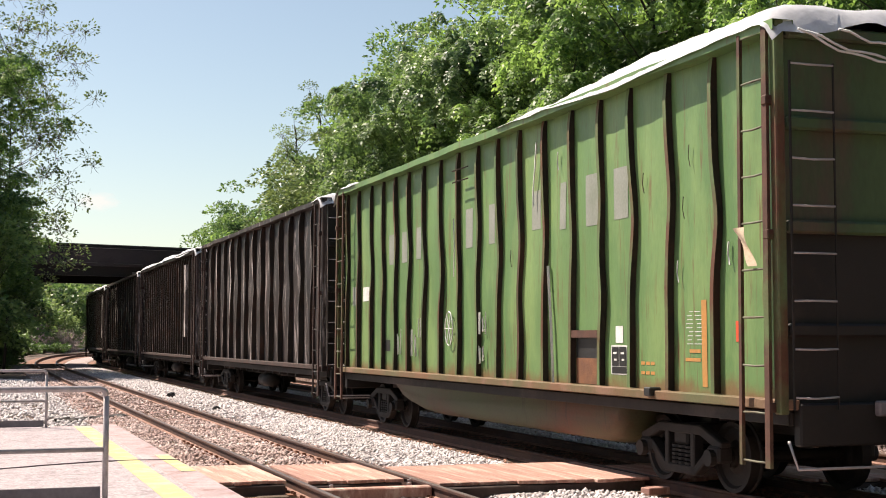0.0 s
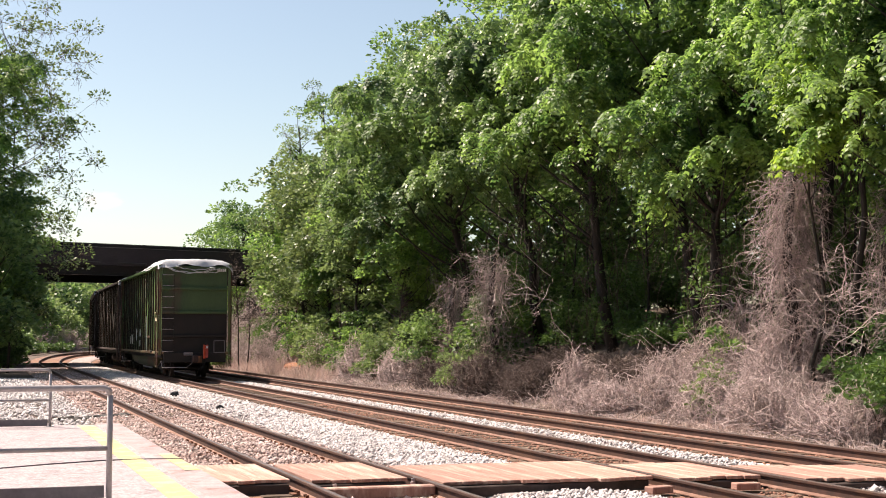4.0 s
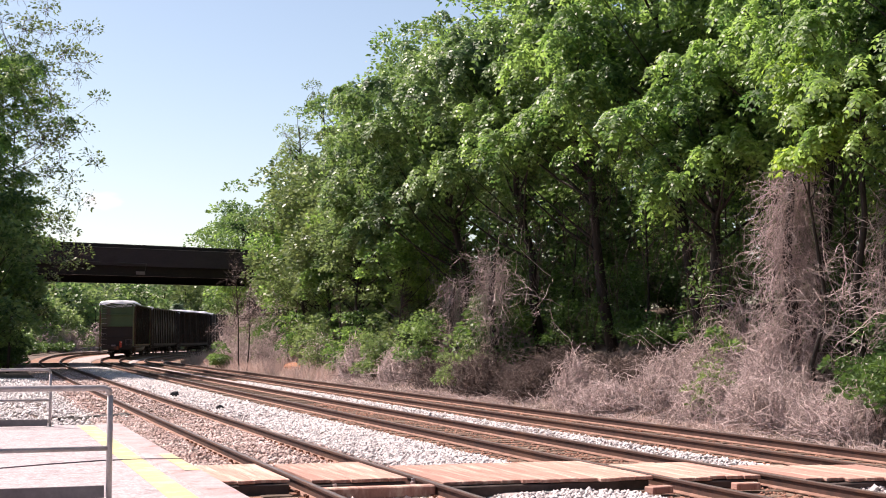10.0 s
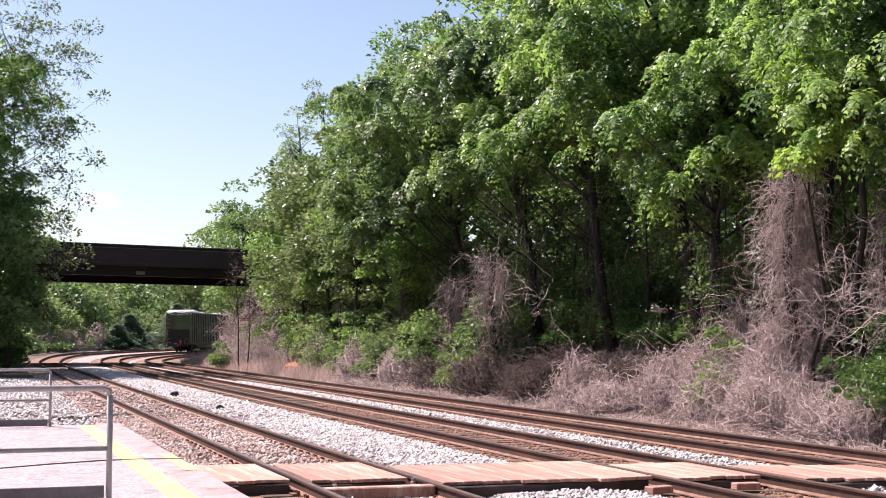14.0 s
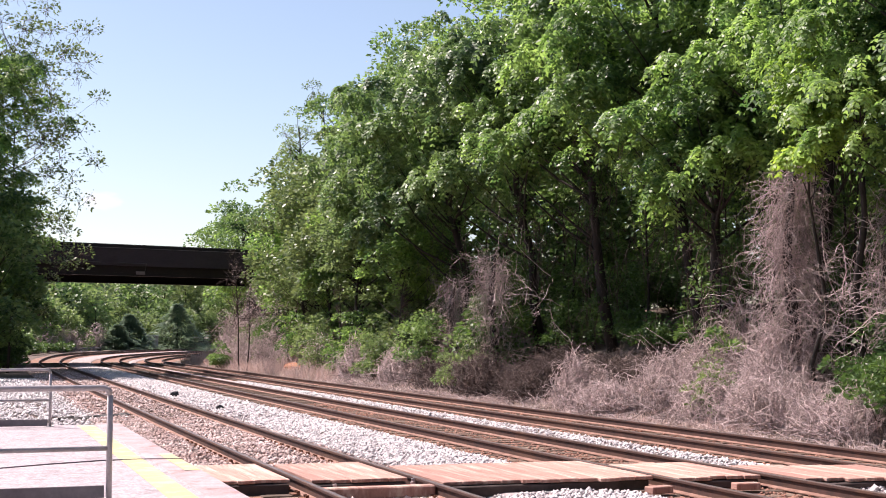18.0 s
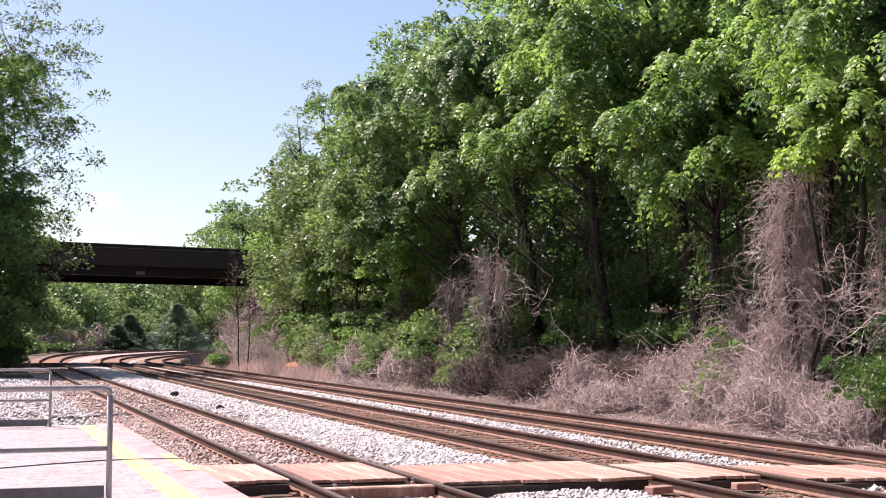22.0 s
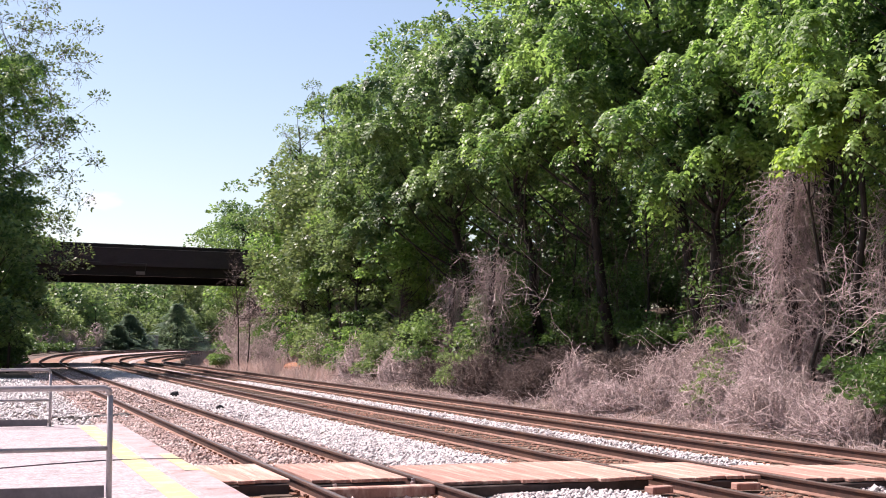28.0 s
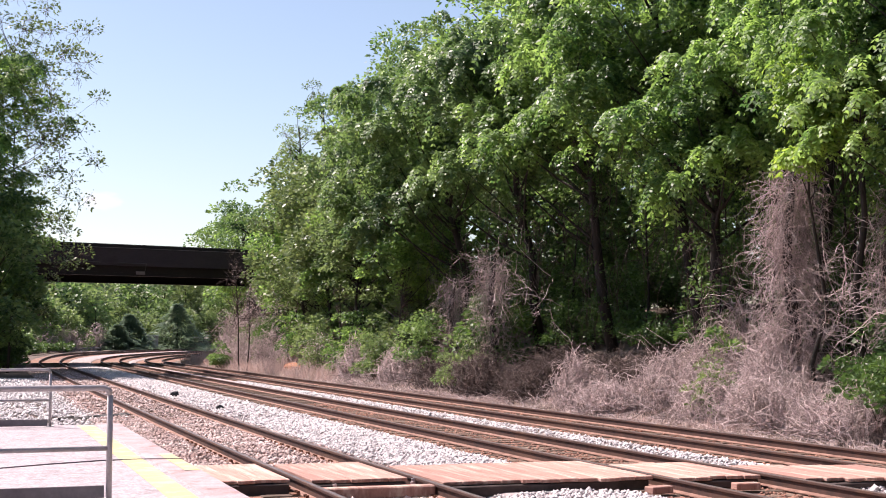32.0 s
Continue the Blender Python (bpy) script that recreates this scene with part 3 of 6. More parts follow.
# ---- crushed stone ----
def stones(name, label, o0, o1, s0, s1, n, size, mat, seed, z=-0.165, heap=0.0):
    rng = np.random.default_rng(seed)
    o, s = rng.uniform(o0, o1, n), rng.uniform(s0, s1, n)
    keep = np.ones(n, bool)
    for T in (T1, T2, T3):
        for sd in (-1, 1):
            keep &= np.abs(o - T - sd * GAUGE) > 0.085
    keep &= ~((s > 15.0) & (s < 19.9) & (s > 15.9 - 0.22 * (o - 8.8)) & (s < 19.7 - 0.29 * (o - 3.2)) & (o > 3.0) & (o < 12.4))
    keep &= ~((s > 14.9) & (s < 17.5) & (o > 3.0) & (o < 4.1)) & ~((s > 15.3) & (s < 16.6) & (o > 5.7) & (o < 8.7))
    o, s = o[keep], s[keep]
    n = len(o)
    h = np.interp(s, S, TH)
    x, y = np.interp(s, S, CX) + o * np.cos(h), np.interp(s, S, CY) - o * np.sin(h)
    zz = z + heap * np.sin(np.pi * (o - o0) / (o1 - o0)) + rng.uniform(-0.012, 0.012, n)
    r = size * rng.uniform(0.6, 1.45, n)
    base = np.array([[1, 0, 0], [0, 1, 0], [-1, 0, 0], [0, -1, 0], [0, 0, 1], [0, 0, -1.0]])
    v = base[None] * rng.uniform(0.6, 1.25, (n, 6, 1)) + rng.normal(0, 0.22, (n, 6, 3))
    v[:, :, 2] *= 0.75
    a = rng.uniform(0, 6.28, n)
    ca, sa = np.cos(a)[:, None], np.sin(a)[:, None]
    v = np.stack([v[..., 0] * ca - v[..., 1] * sa, v[..., 0] * sa + v[..., 1] * ca, v[..., 2]], -1) * r[:, None, None]
    v += np.stack([x, y, zz], 1)[:, None]
    f = np.array([[0, 1, 4], [1, 2, 4], [2, 3, 4], [3, 0, 4], [1, 0, 5], [2, 1, 5], [3, 2, 5], [0, 3, 5]])
    q = (np.arange(n) * 6)[:, None, None] + f[None]
    ob = from_arrays(name, v.reshape(-1, 3), q.reshape(-1, 3), mat, tri=True)
    return tagged(ob, label, "ballast", kind="stuff")


stones("pale_ballast_stones", "pale grey crushed stone between the tracks", 6.15, 8.1, 13, 32, 11000, 0.034, M_BALLAST, 1, -0.15, 0.05)
stones("pale_ballast_stones", "pale grey crushed stone between the tracks", 6.15, 8.1, 32, 92, 12000, 0.044, M_BALLAST, 2, -0.15, 0.05)
stones("pale_ballast_stones", "pale grey crushed stone between the tracks", 10.9, 11.65, 13, 60, 6500, 0.036, M_BALLAST, 3, -0.15, 0.03)
stones("pale_ballast_stones", "pale grey crushed stone beyond the platform", -1.0, 3.2, 26.6, 70, 11000, 0.046, M_BALLAST, 4, -0.2, 0.03)
stones("rusty_ballast_stones", "rust-stained crushed stone around the rails", 2.78, 6.2, 14, 34, 17000, 0.032, M_BALLAST_RUSTY, 5, -0.17)
stones("rusty_ballast_stones", "rust-stained crushed stone around the rails", 2.9, 6.2, 34, 95, 12000, 0.042, M_BALLAST_RUSTY, 6, -0.17)
stones("rusty_ballast_stones", "rust-stained crushed stone around the rails", 8.0, 10.95, 13, 40, 9000, 0.033, M_BALLAST_DARK, 7, -0.195)
stones("rusty_ballast_stones", "rust-stained crushed stone around the rails", 11.6, 14.9, 16, 50, 8000, 0.036, M_BALLAST_DARK, 8, -0.195)


def close_behind():
    """Added unseen behind the camera to cut skylight: dark tree line, plain wall."""
    rng = np.random.default_rng(2)
    v, q = [], []
    n = 11000
    x = rng.uniform(-60, 70, n)
    z = rng.uniform(0, 1, n) * (21 + 4 * np.sin(x * 0.3))
    P = np.stack([x, -16 + rng.normal(0, 0.8, n), z], 1)
    D = rng.normal(0, 1, (n, 3))
    D /= np.linalg.norm(D, axis=1, keepdims=True)
    U = np.cross(D, np.array([0.2, 0.9, 0.4]))
    U /= np.linalg.norm(U, axis=1, keepdims=True)
    quad = np.stack([P, P + D * 0.7 + U * 0.5, P + D * 1.5, P + D * 0.7 - U * 0.5], 1).reshape(-1, 3)
    ob = from_arrays("backdrop", quad, np.arange(4 * n).reshape(n, 4), M_LEAF_DEEP)
    tagged(ob, "unseen dark line of trees added to cut skylight from behind", "trees", kind="structure")
    bm = bmesh.new()
    box(bm, -14, 1.0, -7.6, -7.2, PZ, 5.2)
    tagged(finish("wall_station", bm, M_KICK), "unseen plain grey wall added behind the platform", "wall", kind="structure")


close_behind()


# ---- freight train: high-sided gondola cars; in a car's space y points forward, z = 0 is the rail head ----
CAR_L, CAR_H, SILL, PITCH = 17.65, 5.14, 1.15, 18.95
REAR = -CAR_L / 2
WHEEL_R = 0.42


def grid_sheet(name, nu, nv, fn, mat, parent, label="", mat_fn=None):
    """A sheet from fn(u, v) with u and v in 0..1."""
    v = np.array([fn(i / nu, j / nv) for j in range(nv + 1) for i in range(nu + 1)])
    k = np.arange((nu + 1) * (nv + 1)).reshape(nv + 1, nu + 1)
    q = np.stack([k[:-1, :-1], k[:-1, 1:], k[1:, 1:], k[1:, :-1]], -1).reshape(-1, 4)
    mi = None
    if mat_fn:
        mi = [mat_fn((i + 0.5) / nu, (j + 0.5) / nv) for j in range(nv) for i in range(nu)]
    ob = from_arrays(name, v, q, mat, parent, mi, smooth=True)
    if label:
        ob["label"] = label
    return ob


def make_rib(side, u, seed, bend, mat, parent, width=0.1, deep=0.08, z0=SILL + 0.06, z1=CAR_H - 0.10):
    """A hat-section side post, bowed by years of loading."""
    rnd = random.Random(seed)
    A, zc, w = rnd.uniform(0.35, 1.0) * bend, rnd.uniform(2.9, 3.7), rnd.uniform(0.5, 0.9)
    A2, zc2 = rnd.uniform(-0.3, 0.5) * bend, rnd.uniform(1.7, 2.4)
    bm = bmesh.new()
    rings = []
    n = 22
    for i in range(n + 1):
        z = z0 + (z1 - z0) * i / n
        dy = -A * math.exp(-((z - zc) / w) ** 2) - A2 * math.exp(-((z - zc2) / 0.4) ** 2)
        out = deep - 0.012 * math.exp(-((z - zc) / 0.4) ** 2) * (bend > 0.03)
        if z > z1 - 0.25:
            out *= 0.55 + 0.45 * (z1 - z) / 0.25
        y = REAR + u + dy
        x0, x1 = side * 1.435, side * (1.435 + out)
        rings.append([bm.verts.new(p) for p in ((x0, y - width * 0.55, z), (x1, y - width * 0.45, z), (x1, y + width * 0.45, z), (x0, y + width * 0.7, z))])
    for a, b in zip(rings, rings[1:]):
        for k in range(3):
            f = bm.faces.new((a[k], a[k + 1], b[k + 1], b[k]))
            # outer face keeps its paint; both flanks take the painted shade
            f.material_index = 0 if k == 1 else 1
    bm.faces.new(rings[0])
    bm.faces.new(rings[-1][::-1])
    bmesh.ops.recalc_face_normals(bm, faces=bm.faces)
    return part("rib", bm, [mat, M_FLANK_SHADE], parent)


def wheel_mesh():
    bm = bmesh.new()
    prof = [(0.0, -0.09), (0.12, -0.09), (0.13, -0.045), (0.20, -0.015), (0.34, -0.02), (0.37, -0.06), (WHEEL_R, -0.065), (WHEEL_R + 0.003, 0.05), (WHEEL_R + 0.028, 0.06), (WHEEL_R + 0.028, 0.085), (0.37, 0.085), (0.34, 0.03), (0.2, 0.045), (0.12, 0.08), (0.0, 0.08)]
    n = 28
    rings = []
    for k in range(n):
        a = 2 * math.pi * k / n
        rings.append([bm.verts.new((x, r * math.cos(a), r * math.sin(a))) if r else None for r, x in prof])
    c0, c1 = bm.verts.new((-0.09, 0, 0)), bm.verts.new((0.08, 0, 0))
    for k in range(n):
        a, b = rings[k], rings[(k + 1) % n]
        for i in range(len(prof) - 1):
            q = (a[i] or c0, a[i + 1] or c1, b[i + 1] or c1, b[i] or c0)
            q = list(dict.fromkeys(q))
            bm.faces.new(q)
    for k in range(4):
        a = k * math.pi / 2
        box(bm, -0.105, -0.085, 0.09 * math.cos(a) - 0.02, 0.09 * math.cos(a) + 0.02, 0.09 * math.sin(a) - 0.02, 0.09 * math.sin(a) + 0.02)
    bmesh.ops.recalc_face_normals(bm, faces=bm.faces)
    me = bpy.data.meshes.new("wheel")
    bm.to_mesh(me)
    bm.free()
    me.materials.append(M_WHEEL)
    return me


WHEEL_ME = wheel_mesh()


def side_frame_bm(side):
    """A cast truck side frame: arched top, tension member, pedestal jaws, columns."""
    bm = bmesh.new()
    x = side * 1.0
    def bar(pts, r0, r1):
        for (ya, za), (yb, zb) in zip(pts, pts[1:]):
            L = math.hypot(yb - ya, zb - za)
            m = Matrix.Translation((x, (ya + yb) / 2, (za + zb) / 2)) @ Matrix.Rotation(math.atan2(zb - za, yb - ya), 4, "X")
            box(bm, -r0, r0, -L / 2 - r1 * 0.6, L / 2 + r1 * 0.6, -r1, r1, 0.015, m)
    bar([(-0.95, 0.56), (-0.5, 0.72), (0.5, 0.72), (0.95, 0.56)], 0.07, 0.06)
    bar([(-0.72, 0.48), (-0.36, 0.22), (0.36, 0.22), (0.72, 0.48)], 0.07, 0.055)
    for y in (-0.32, 0.32):
        bar([(y, 0.24), (y, 0.7)], 0.07, 0.05)
    for y in (-0.85, 0.85):
        box(bm, x - 0.1, x + 0.1, y - 0.14, y + 0.14, 0.36, 0.56, 0.03)
        cyl(bm, (x + side * 0.09, y, 0.42), (x + side * 0.17, y, 0.42), 0.1, 12)
    for y in (-0.16, 0.0, 0.16):
        for k in range(5):
            cyl(bm, (x, y, 0.28 + k * 0.05), (x, y, 0.31 + k * 0.05), 0.07, 8)
    return bm


def make_truck(car, yc):
    bm = bmesh.new()
    box(bm, -1.05, 1.05, -0.17, 0.17, 0.52, 0.78, 0.03)
    cyl(bm, (0, 0, 0.78), (0, 0, 0.9), 0.2, 16)
    for s in (-1, 1):
        box(bm, s * 0.62 - 0.06, s * 0.62 + 0.06, -0.12, 0.12, 0.78, 0.9, 0.01)
    truck = part("truck", bm, M_TRUCK, car)
    truck.location = (0, yc, 0)
    for s in (-1, 1):
        part("side_frame", side_frame_bm(s), M_TRUCK, truck)
    for y in (-0.85, 0.85):
        bm = bmesh.new()
        cyl(bm, (-1.0, y, WHEEL_R), (1.0, y, WHEEL_R), 0.075, 10)
        part("axle", bm, M_WHEEL, truck)
        for s in (-1, 1):
            shared("wheel", WHEEL_ME, truck, Matrix.Translation((s * 0.765, y, WHEEL_R)) @ Matrix.Rotation(0 if s < 0 else math.pi, 4, "Z"))
        bm = bmesh.new()
        ys = y + (0.48 if y < 0 else -0.48)
        box(bm, -0.9, 0.9, ys - 0.05, ys + 0.05, 0.32, 0.44, 0.02)
        part("brake_beam", bm, M_TRUCK, truck)
    return truck


def make_coupler(car, end):
    y0 = end * (CAR_L / 2 - 0.25)
    bm = bmesh.new()
    box(bm, -0.09, 0.09, min(y0, y0 + end * 0.65), max(y0, y0 + end * 0.65), 0.78, 0.96, 0.02)
    yk = y0 + end * 0.72
    box(bm, -0.19, 0.12, yk - 0.16, yk + 0.16, 0.70, 1.04, 0.05)
    c = part("coupler", bm, M_RUSTDARK, car, "rusty cast steel coupler")
    bm = bmesh.new()
    cyl(bm, (0.12, yk + end * 0.04, 0.72), (0.12, yk + end * 0.04, 1.02), 0.13, 14)
    part("knuckle", bm, M_RUST_ORANGE, c)
    bm = bmesh.new()
    cyl(bm, (-0.02, yk, 1.04), (-0.02, yk, 1.10), 0.03, 8)
    part("lock_lifter", bm, M_TRUCK, c)
    bm = bmesh.new()
    tube(bm, [(-1.5, y0 + end * 0.2, 0.78), (-1.46, y0 + end * 0.3, 0.5), (-0.35, y0 + end * 0.3, 0.5), (-0.1, y0 + end * 0.45, 0.74)], 0.016, 6)
    part("uncoupling_lever", bm, M_GALV, car, "pale steel uncoupling lever", smooth=True)
    bm = bmesh.new()
    tube(bm, [(0.25, y0, 0.8), (0.33, y0 + end * 0.25, 0.72), (0.34, y0 + end * 0.45, 0.5), (0.22, y0 + end * 0.6, 0.38), (0.1, y0 + end * 0.68, 0.42)], 0.028, 8)
    part("air_hose", bm, M_DARKPANEL, car, "black rubber air hose", smooth=True)


M_LADDER = surf("dark_rust_ladder", (0.10, 0.042, 0.028), (0.055, 0.028, 0.02), 5, 0.75, 0.3, 40, c=(0.09, 0.13, 0.05), c_amount=0.35)
M_LADDER_RUNG = surf("greenish_worn_rung", (0.16, 0.17, 0.12), (0.10, 0.075, 0.05), 5, 0.6, 0.2, 40)
M_RUST_ORANGE = surf("orange_brown_rust", (0.20, 0.085, 0.04), (0.11, 0.05, 0.03), 5, 0.8, 0.4, 40)


def ladder(car, pts_a, pts_b, rungs, mat, rung_mat, label="", r=0.02, ry=None, f0=0.012, span=0.99):
    """Two stiles along given ends (bottom, top) with rungs between."""
    bm = bmesh.new()
    for wide, (a, b) in ((1.0, pts_a), (0.6, pts_b)):
        a, b = Vector(a), Vector(b)
        d = (b - a).normalized()
        u = Vector((0, 1, 0)) if abs(d.y) < 0.9 else Vector((1, 0, 0))
        w = d.cross(u)
        vs = []
        for p in (a, b):
            vs.append([bm.verts.new(p + u * i * (ry or r * 1.3) * wide + w * j * r * 0.8) for i, j in ((-1, -1), (1, -1), (1, 1), (-1, 1))])
        for k in range(4):
            bm.faces.new((vs[0][k], vs[0][(k + 1) % 4], vs[1][(k + 1) % 4], vs[1][k]))
        bm.faces.new(vs[0][::-1])
        bm.faces.new(vs[1])
    bmesh.ops.recalc_face_normals(bm, faces=bm.faces)
    l = part("ladder", bm, mat, car, label)
    for k in range(rungs):
        f = f0 + (span - f0) * k / (rungs - 1) if rungs > 1 else 0.5
        p = Vector(pts_a[0]).lerp(Vector(pts_a[1]), f)
        q = Vector(pts_b[0]).lerp(Vector(pts_b[1]), f)
        bm = bmesh.new()
        tube(bm, [p, p.lerp(q, 0.5) + Vector((0, 0, random.uniform(-0.015, 0.01))), q], 0.012, 6)
        part("rung", bm, rung_mat, l, smooth=True)
    return l


def make_tarp(car, bulge, seed, rear_drape=0.18, label="white plastic sheet tied over the load"):
    """A creased sheet over the load; bulge(u) is its height over the top chord."""
    off = Vector((seed * 3.7, 0, 0))
    def fn(a, b):
        u = -0.04 + a * (CAR_L + 0.08)
        x = -1 + 2 * b
        w = 1.62
        over = max(0.0, abs(x) - 0.93) / 0.07
        drop = 0.05 + 0.11 * math.exp(-((u - 3.6) / 1.9) ** 2)
        h = bulge(u)
        n1 = noise.noise(Vector((u * 1.3, x * 2.2, 0)) + off)
        n2 = noise.noise(Vector((u * 4.0, x * 5.0, 3)) + off)
        z = CAR_H + 0.02 + (h * (1 - x ** 6 * 0.8) + 0.05 * n1 + 0.025 * n2) * (1 - over) - 0.0 - over * (drop * 0.8 + 0.03 * n1) * (h > 0.02) + 0.02 * noise.noise(Vector((u * 9.0, x * 7.0, 8)) + off) * (h > 0.02) * (1 - over)
        z = max(z, CAR_H - 0.75 if h < 0 else CAR_H - 0.2)
        xx = x * w * (1.04 if h > 0.02 else 0.86) + 0.015 * n2
        y = REAR + u
        ends = max(0.0, 0.35 - min(u, CAR_L - u)) / 0.35
        z -= ends ** 3 * (rear_drape + 0.12 * n1 + 0.1 * abs(x) * rear_drape) * (h > 0.02)
        return (xx, y, z)
    return grid_sheet("tarp", 150, 26, fn, M_TARP, car, label)


def sheet_dep(y, z, s, seed, u0, du, wave):
    """How far the side sheet bulges out at a place."""
    b = (z - SILL - 0.05) / (CAR_H - SILL - 0.15)
    ph = ((y - REAR - u0) / du) * 2 * math.pi
    lump = noise.noise(Vector((y * 0.5, z * 0.6, seed + s)))
    sb = math.sin(math.pi * min(max(b, 0), 1))
    return wave * (0.5 - 0.5 * math.cos(ph)) * (0.4 + 1.2 * abs(lump)) * sb + 0.03 * lump * sb


def decal(name, car, y0, y1, z0, z1, mat, label="", x=None, parent=None, lift=0.005):
    """Paint on the green car's near side, following the sheet; with x a flat plate that stands off."""
    if x is None:
        ob = grid_sheet(name, 4, 6, lambda a, b: (-(1.43 + sheet_dep(y0 + (y1 - y0) * a, z0 + (z1 - z0) * b, -1, 3, 1.5, 0.927, 0.03)) - lift, y0 + (y1 - y0) * a, z0 + (z1 - z0) * b), mat, parent or car, label)
        return ob
    bm = bmesh.new()
    box(bm, x - 0.006, x + 0.06, y0, y1, z0, z1)
    return part(name, bm, mat, parent or car, label)


def stroke(name, car, pts, mat, w=0.02, label="", x=-1.49):
    bm = bmesh.new()
    tube(bm, [(x, y, z) for y, z in pts], w, 4)
    return part(name, bm, mat, car, label)


def gondola(label, seed, n_ribs, u0, du, m_side, m_rib, m_sill, m_end_top, m_end_low, bend, rib_w, pale=None, belly=None, bulge=None, side_wave=0.03, posts=None, insets=(1.9, 1.9), pale_share=0.3):
    rnd = random.Random(seed)
    c = thing("freight_car", label, "freight car", "freight train")
    for s in (-1, 1):
        def fn(a, b, s=s):
            y, z = REAR + 0.12 + a * (CAR_L - 0.24), SILL + 0.05 + b * (CAR_H - SILL - 0.15)
            return (s * (1.43 + sheet_dep(y, z, s, seed, u0, du, side_wave)), y, z)
        # right side turns from the sun: its shade comes from the darker end paint
        grid_sheet("side_sheet", n_ribs * 6, 14, fn, m_side if s < 0 else m_end_top, c)
        for i in range(n_ribs):
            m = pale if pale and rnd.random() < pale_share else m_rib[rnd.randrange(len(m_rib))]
            # right-side ribs are coloured dark for the same shade
            if s > 0:
                m = M_RUSTDARK
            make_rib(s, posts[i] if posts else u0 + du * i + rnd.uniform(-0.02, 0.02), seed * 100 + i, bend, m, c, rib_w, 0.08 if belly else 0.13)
        bm = bmesh.new()
        pts = 60
        for k in range(pts):
            y = REAR + CAR_L * k / pts
            w0 = 0.03 * noise.noise(Vector((y * 0.6, seed, s)))
            w1 = 0.03 * noise.noise(Vector(((y + CAR_L / pts) * 0.6, seed, s)))
            a = [bm.verts.new((s * xx, y, zz + w0)) for xx, zz in ((1.40, CAR_H - 0.11), (1.65, CAR_H - 0.11), (1.65, CAR_H), (1.40, CAR_H))]
            b = [bm.verts.new((s * xx, y + CAR_L / pts, zz + w1)) for xx, zz in ((1.40, CAR_H - 0.11), (1.65, CAR_H - 0.11), (1.65, CAR_H), (1.40, CAR_H))]
            for j in range(4):
                bm.faces.new((a[j], a[(j + 1) % 4], b[(j + 1) % 4], b[j]))
        bmesh.ops.remove_doubles(bm, verts=bm.verts, dist=0.0005)
        bmesh.ops.recalc_face_normals(bm, faces=bm.faces)
        part("top_chord", bm, m_side, c)
        bm = bmesh.new()
        box(bm, min(s * 1.38, s * 1.6), max(s * 1.38, s * 1.6), REAR + 0.02, -REAR - 0.02, SILL - 0.055, SILL + 0.05, 0.01)
        part("side_sill", bm, m_sill, c)
    for e in (-1, 1):
        ye = e * (CAR_L / 2 - 0.12)
        z_split = 2.95
        def fe(a, b, e=e, ye=ye):
            x, z = -1.46 + 2.92 * a, 0.92 + (CAR_H - 0.06 - 0.92) * b
            return (x, ye + e * 0.02 * noise.noise(Vector((x, z, seed))), z)
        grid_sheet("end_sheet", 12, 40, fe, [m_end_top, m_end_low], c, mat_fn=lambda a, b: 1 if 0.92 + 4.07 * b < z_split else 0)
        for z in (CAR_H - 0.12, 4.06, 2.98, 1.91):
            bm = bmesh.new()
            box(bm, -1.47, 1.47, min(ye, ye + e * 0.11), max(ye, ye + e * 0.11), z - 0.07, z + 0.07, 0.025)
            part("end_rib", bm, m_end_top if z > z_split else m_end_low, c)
        bm = bmesh.new()
        box(bm, -1.4, 1.4, min(ye, ye + e * 0.14), max(ye, ye + e * 0.14), 0.72, 1.16, 0.02)
        part("end_sill", bm, M_ENDBLACK, c)
        for s in (-1, 1):
            bm = bmesh.new()
            box(bm, min(s * 1.50, s * 1.61), max(s * 1.50, s * 1.61), min(ye - e * 0.02, ye + e * 0.10), max(ye - e * 0.02, ye + e * 0.10), SILL - 0.1, CAR_H - 0.005, 0.015)
            part("corner_post", bm, m_rib[-1], c)
            ya, yb = e * (CAR_L / 2 - 0.15), e * (CAR_L / 2 - 0.66)
            ladder(c, ((s * 1.67, ya, 0.5), (s * 1.64, ya - e * 0.02, CAR_H - 0.06)), ((s * 1.67, yb, 0.5), (s * 1.64, yb, CAR_H - 0.06)), 10, M_LADDER if belly else M_RUSTDARK, M_LADDER_RUNG if belly else M_TRUCK, r=0.024, ry=0.045)
            for z in (1.12, 2.9, 4.3):
                bm = bmesh.new()
                box(bm, min(s * 1.5, s * 1.68), max(s * 1.5, s * 1.68), ya - 0.05, ya + 0.05, z - 0.05, z + 0.05, 0.01)
                part("ladder_bracket", bm, M_LADDER if belly else M_RUSTDARK, c)
            yg = e * (CAR_L / 2 + 0.05)
            if s == -1:
                ladder(c, ((s * 1.49, yg, 1.1), (s * 1.49, yg, CAR_H - 0.45)), ((s * 0.96, yg, 1.1), (s * 0.96, yg, CAR_H - 0.45)), 8, m_end_low, M_GALV, r=0.012, ry=0.012, f0=0.035, span=0.993)
        make_truck(c, e * (CAR_L / 2 - insets[0 if e < 0 else 1]))
        make_coupler(c, e)
    bm = bmesh.new()
    box(bm, -1.44, 1.44, REAR + 0.1, -REAR - 0.1, 0.93, SILL - 0.08, 0.01)
    box(bm, -0.35, 0.35, REAR + 0.2, -REAR - 0.2, 0.7, 0.925, 0.02)
    part("underframe", bm, M_TRUCK, c)
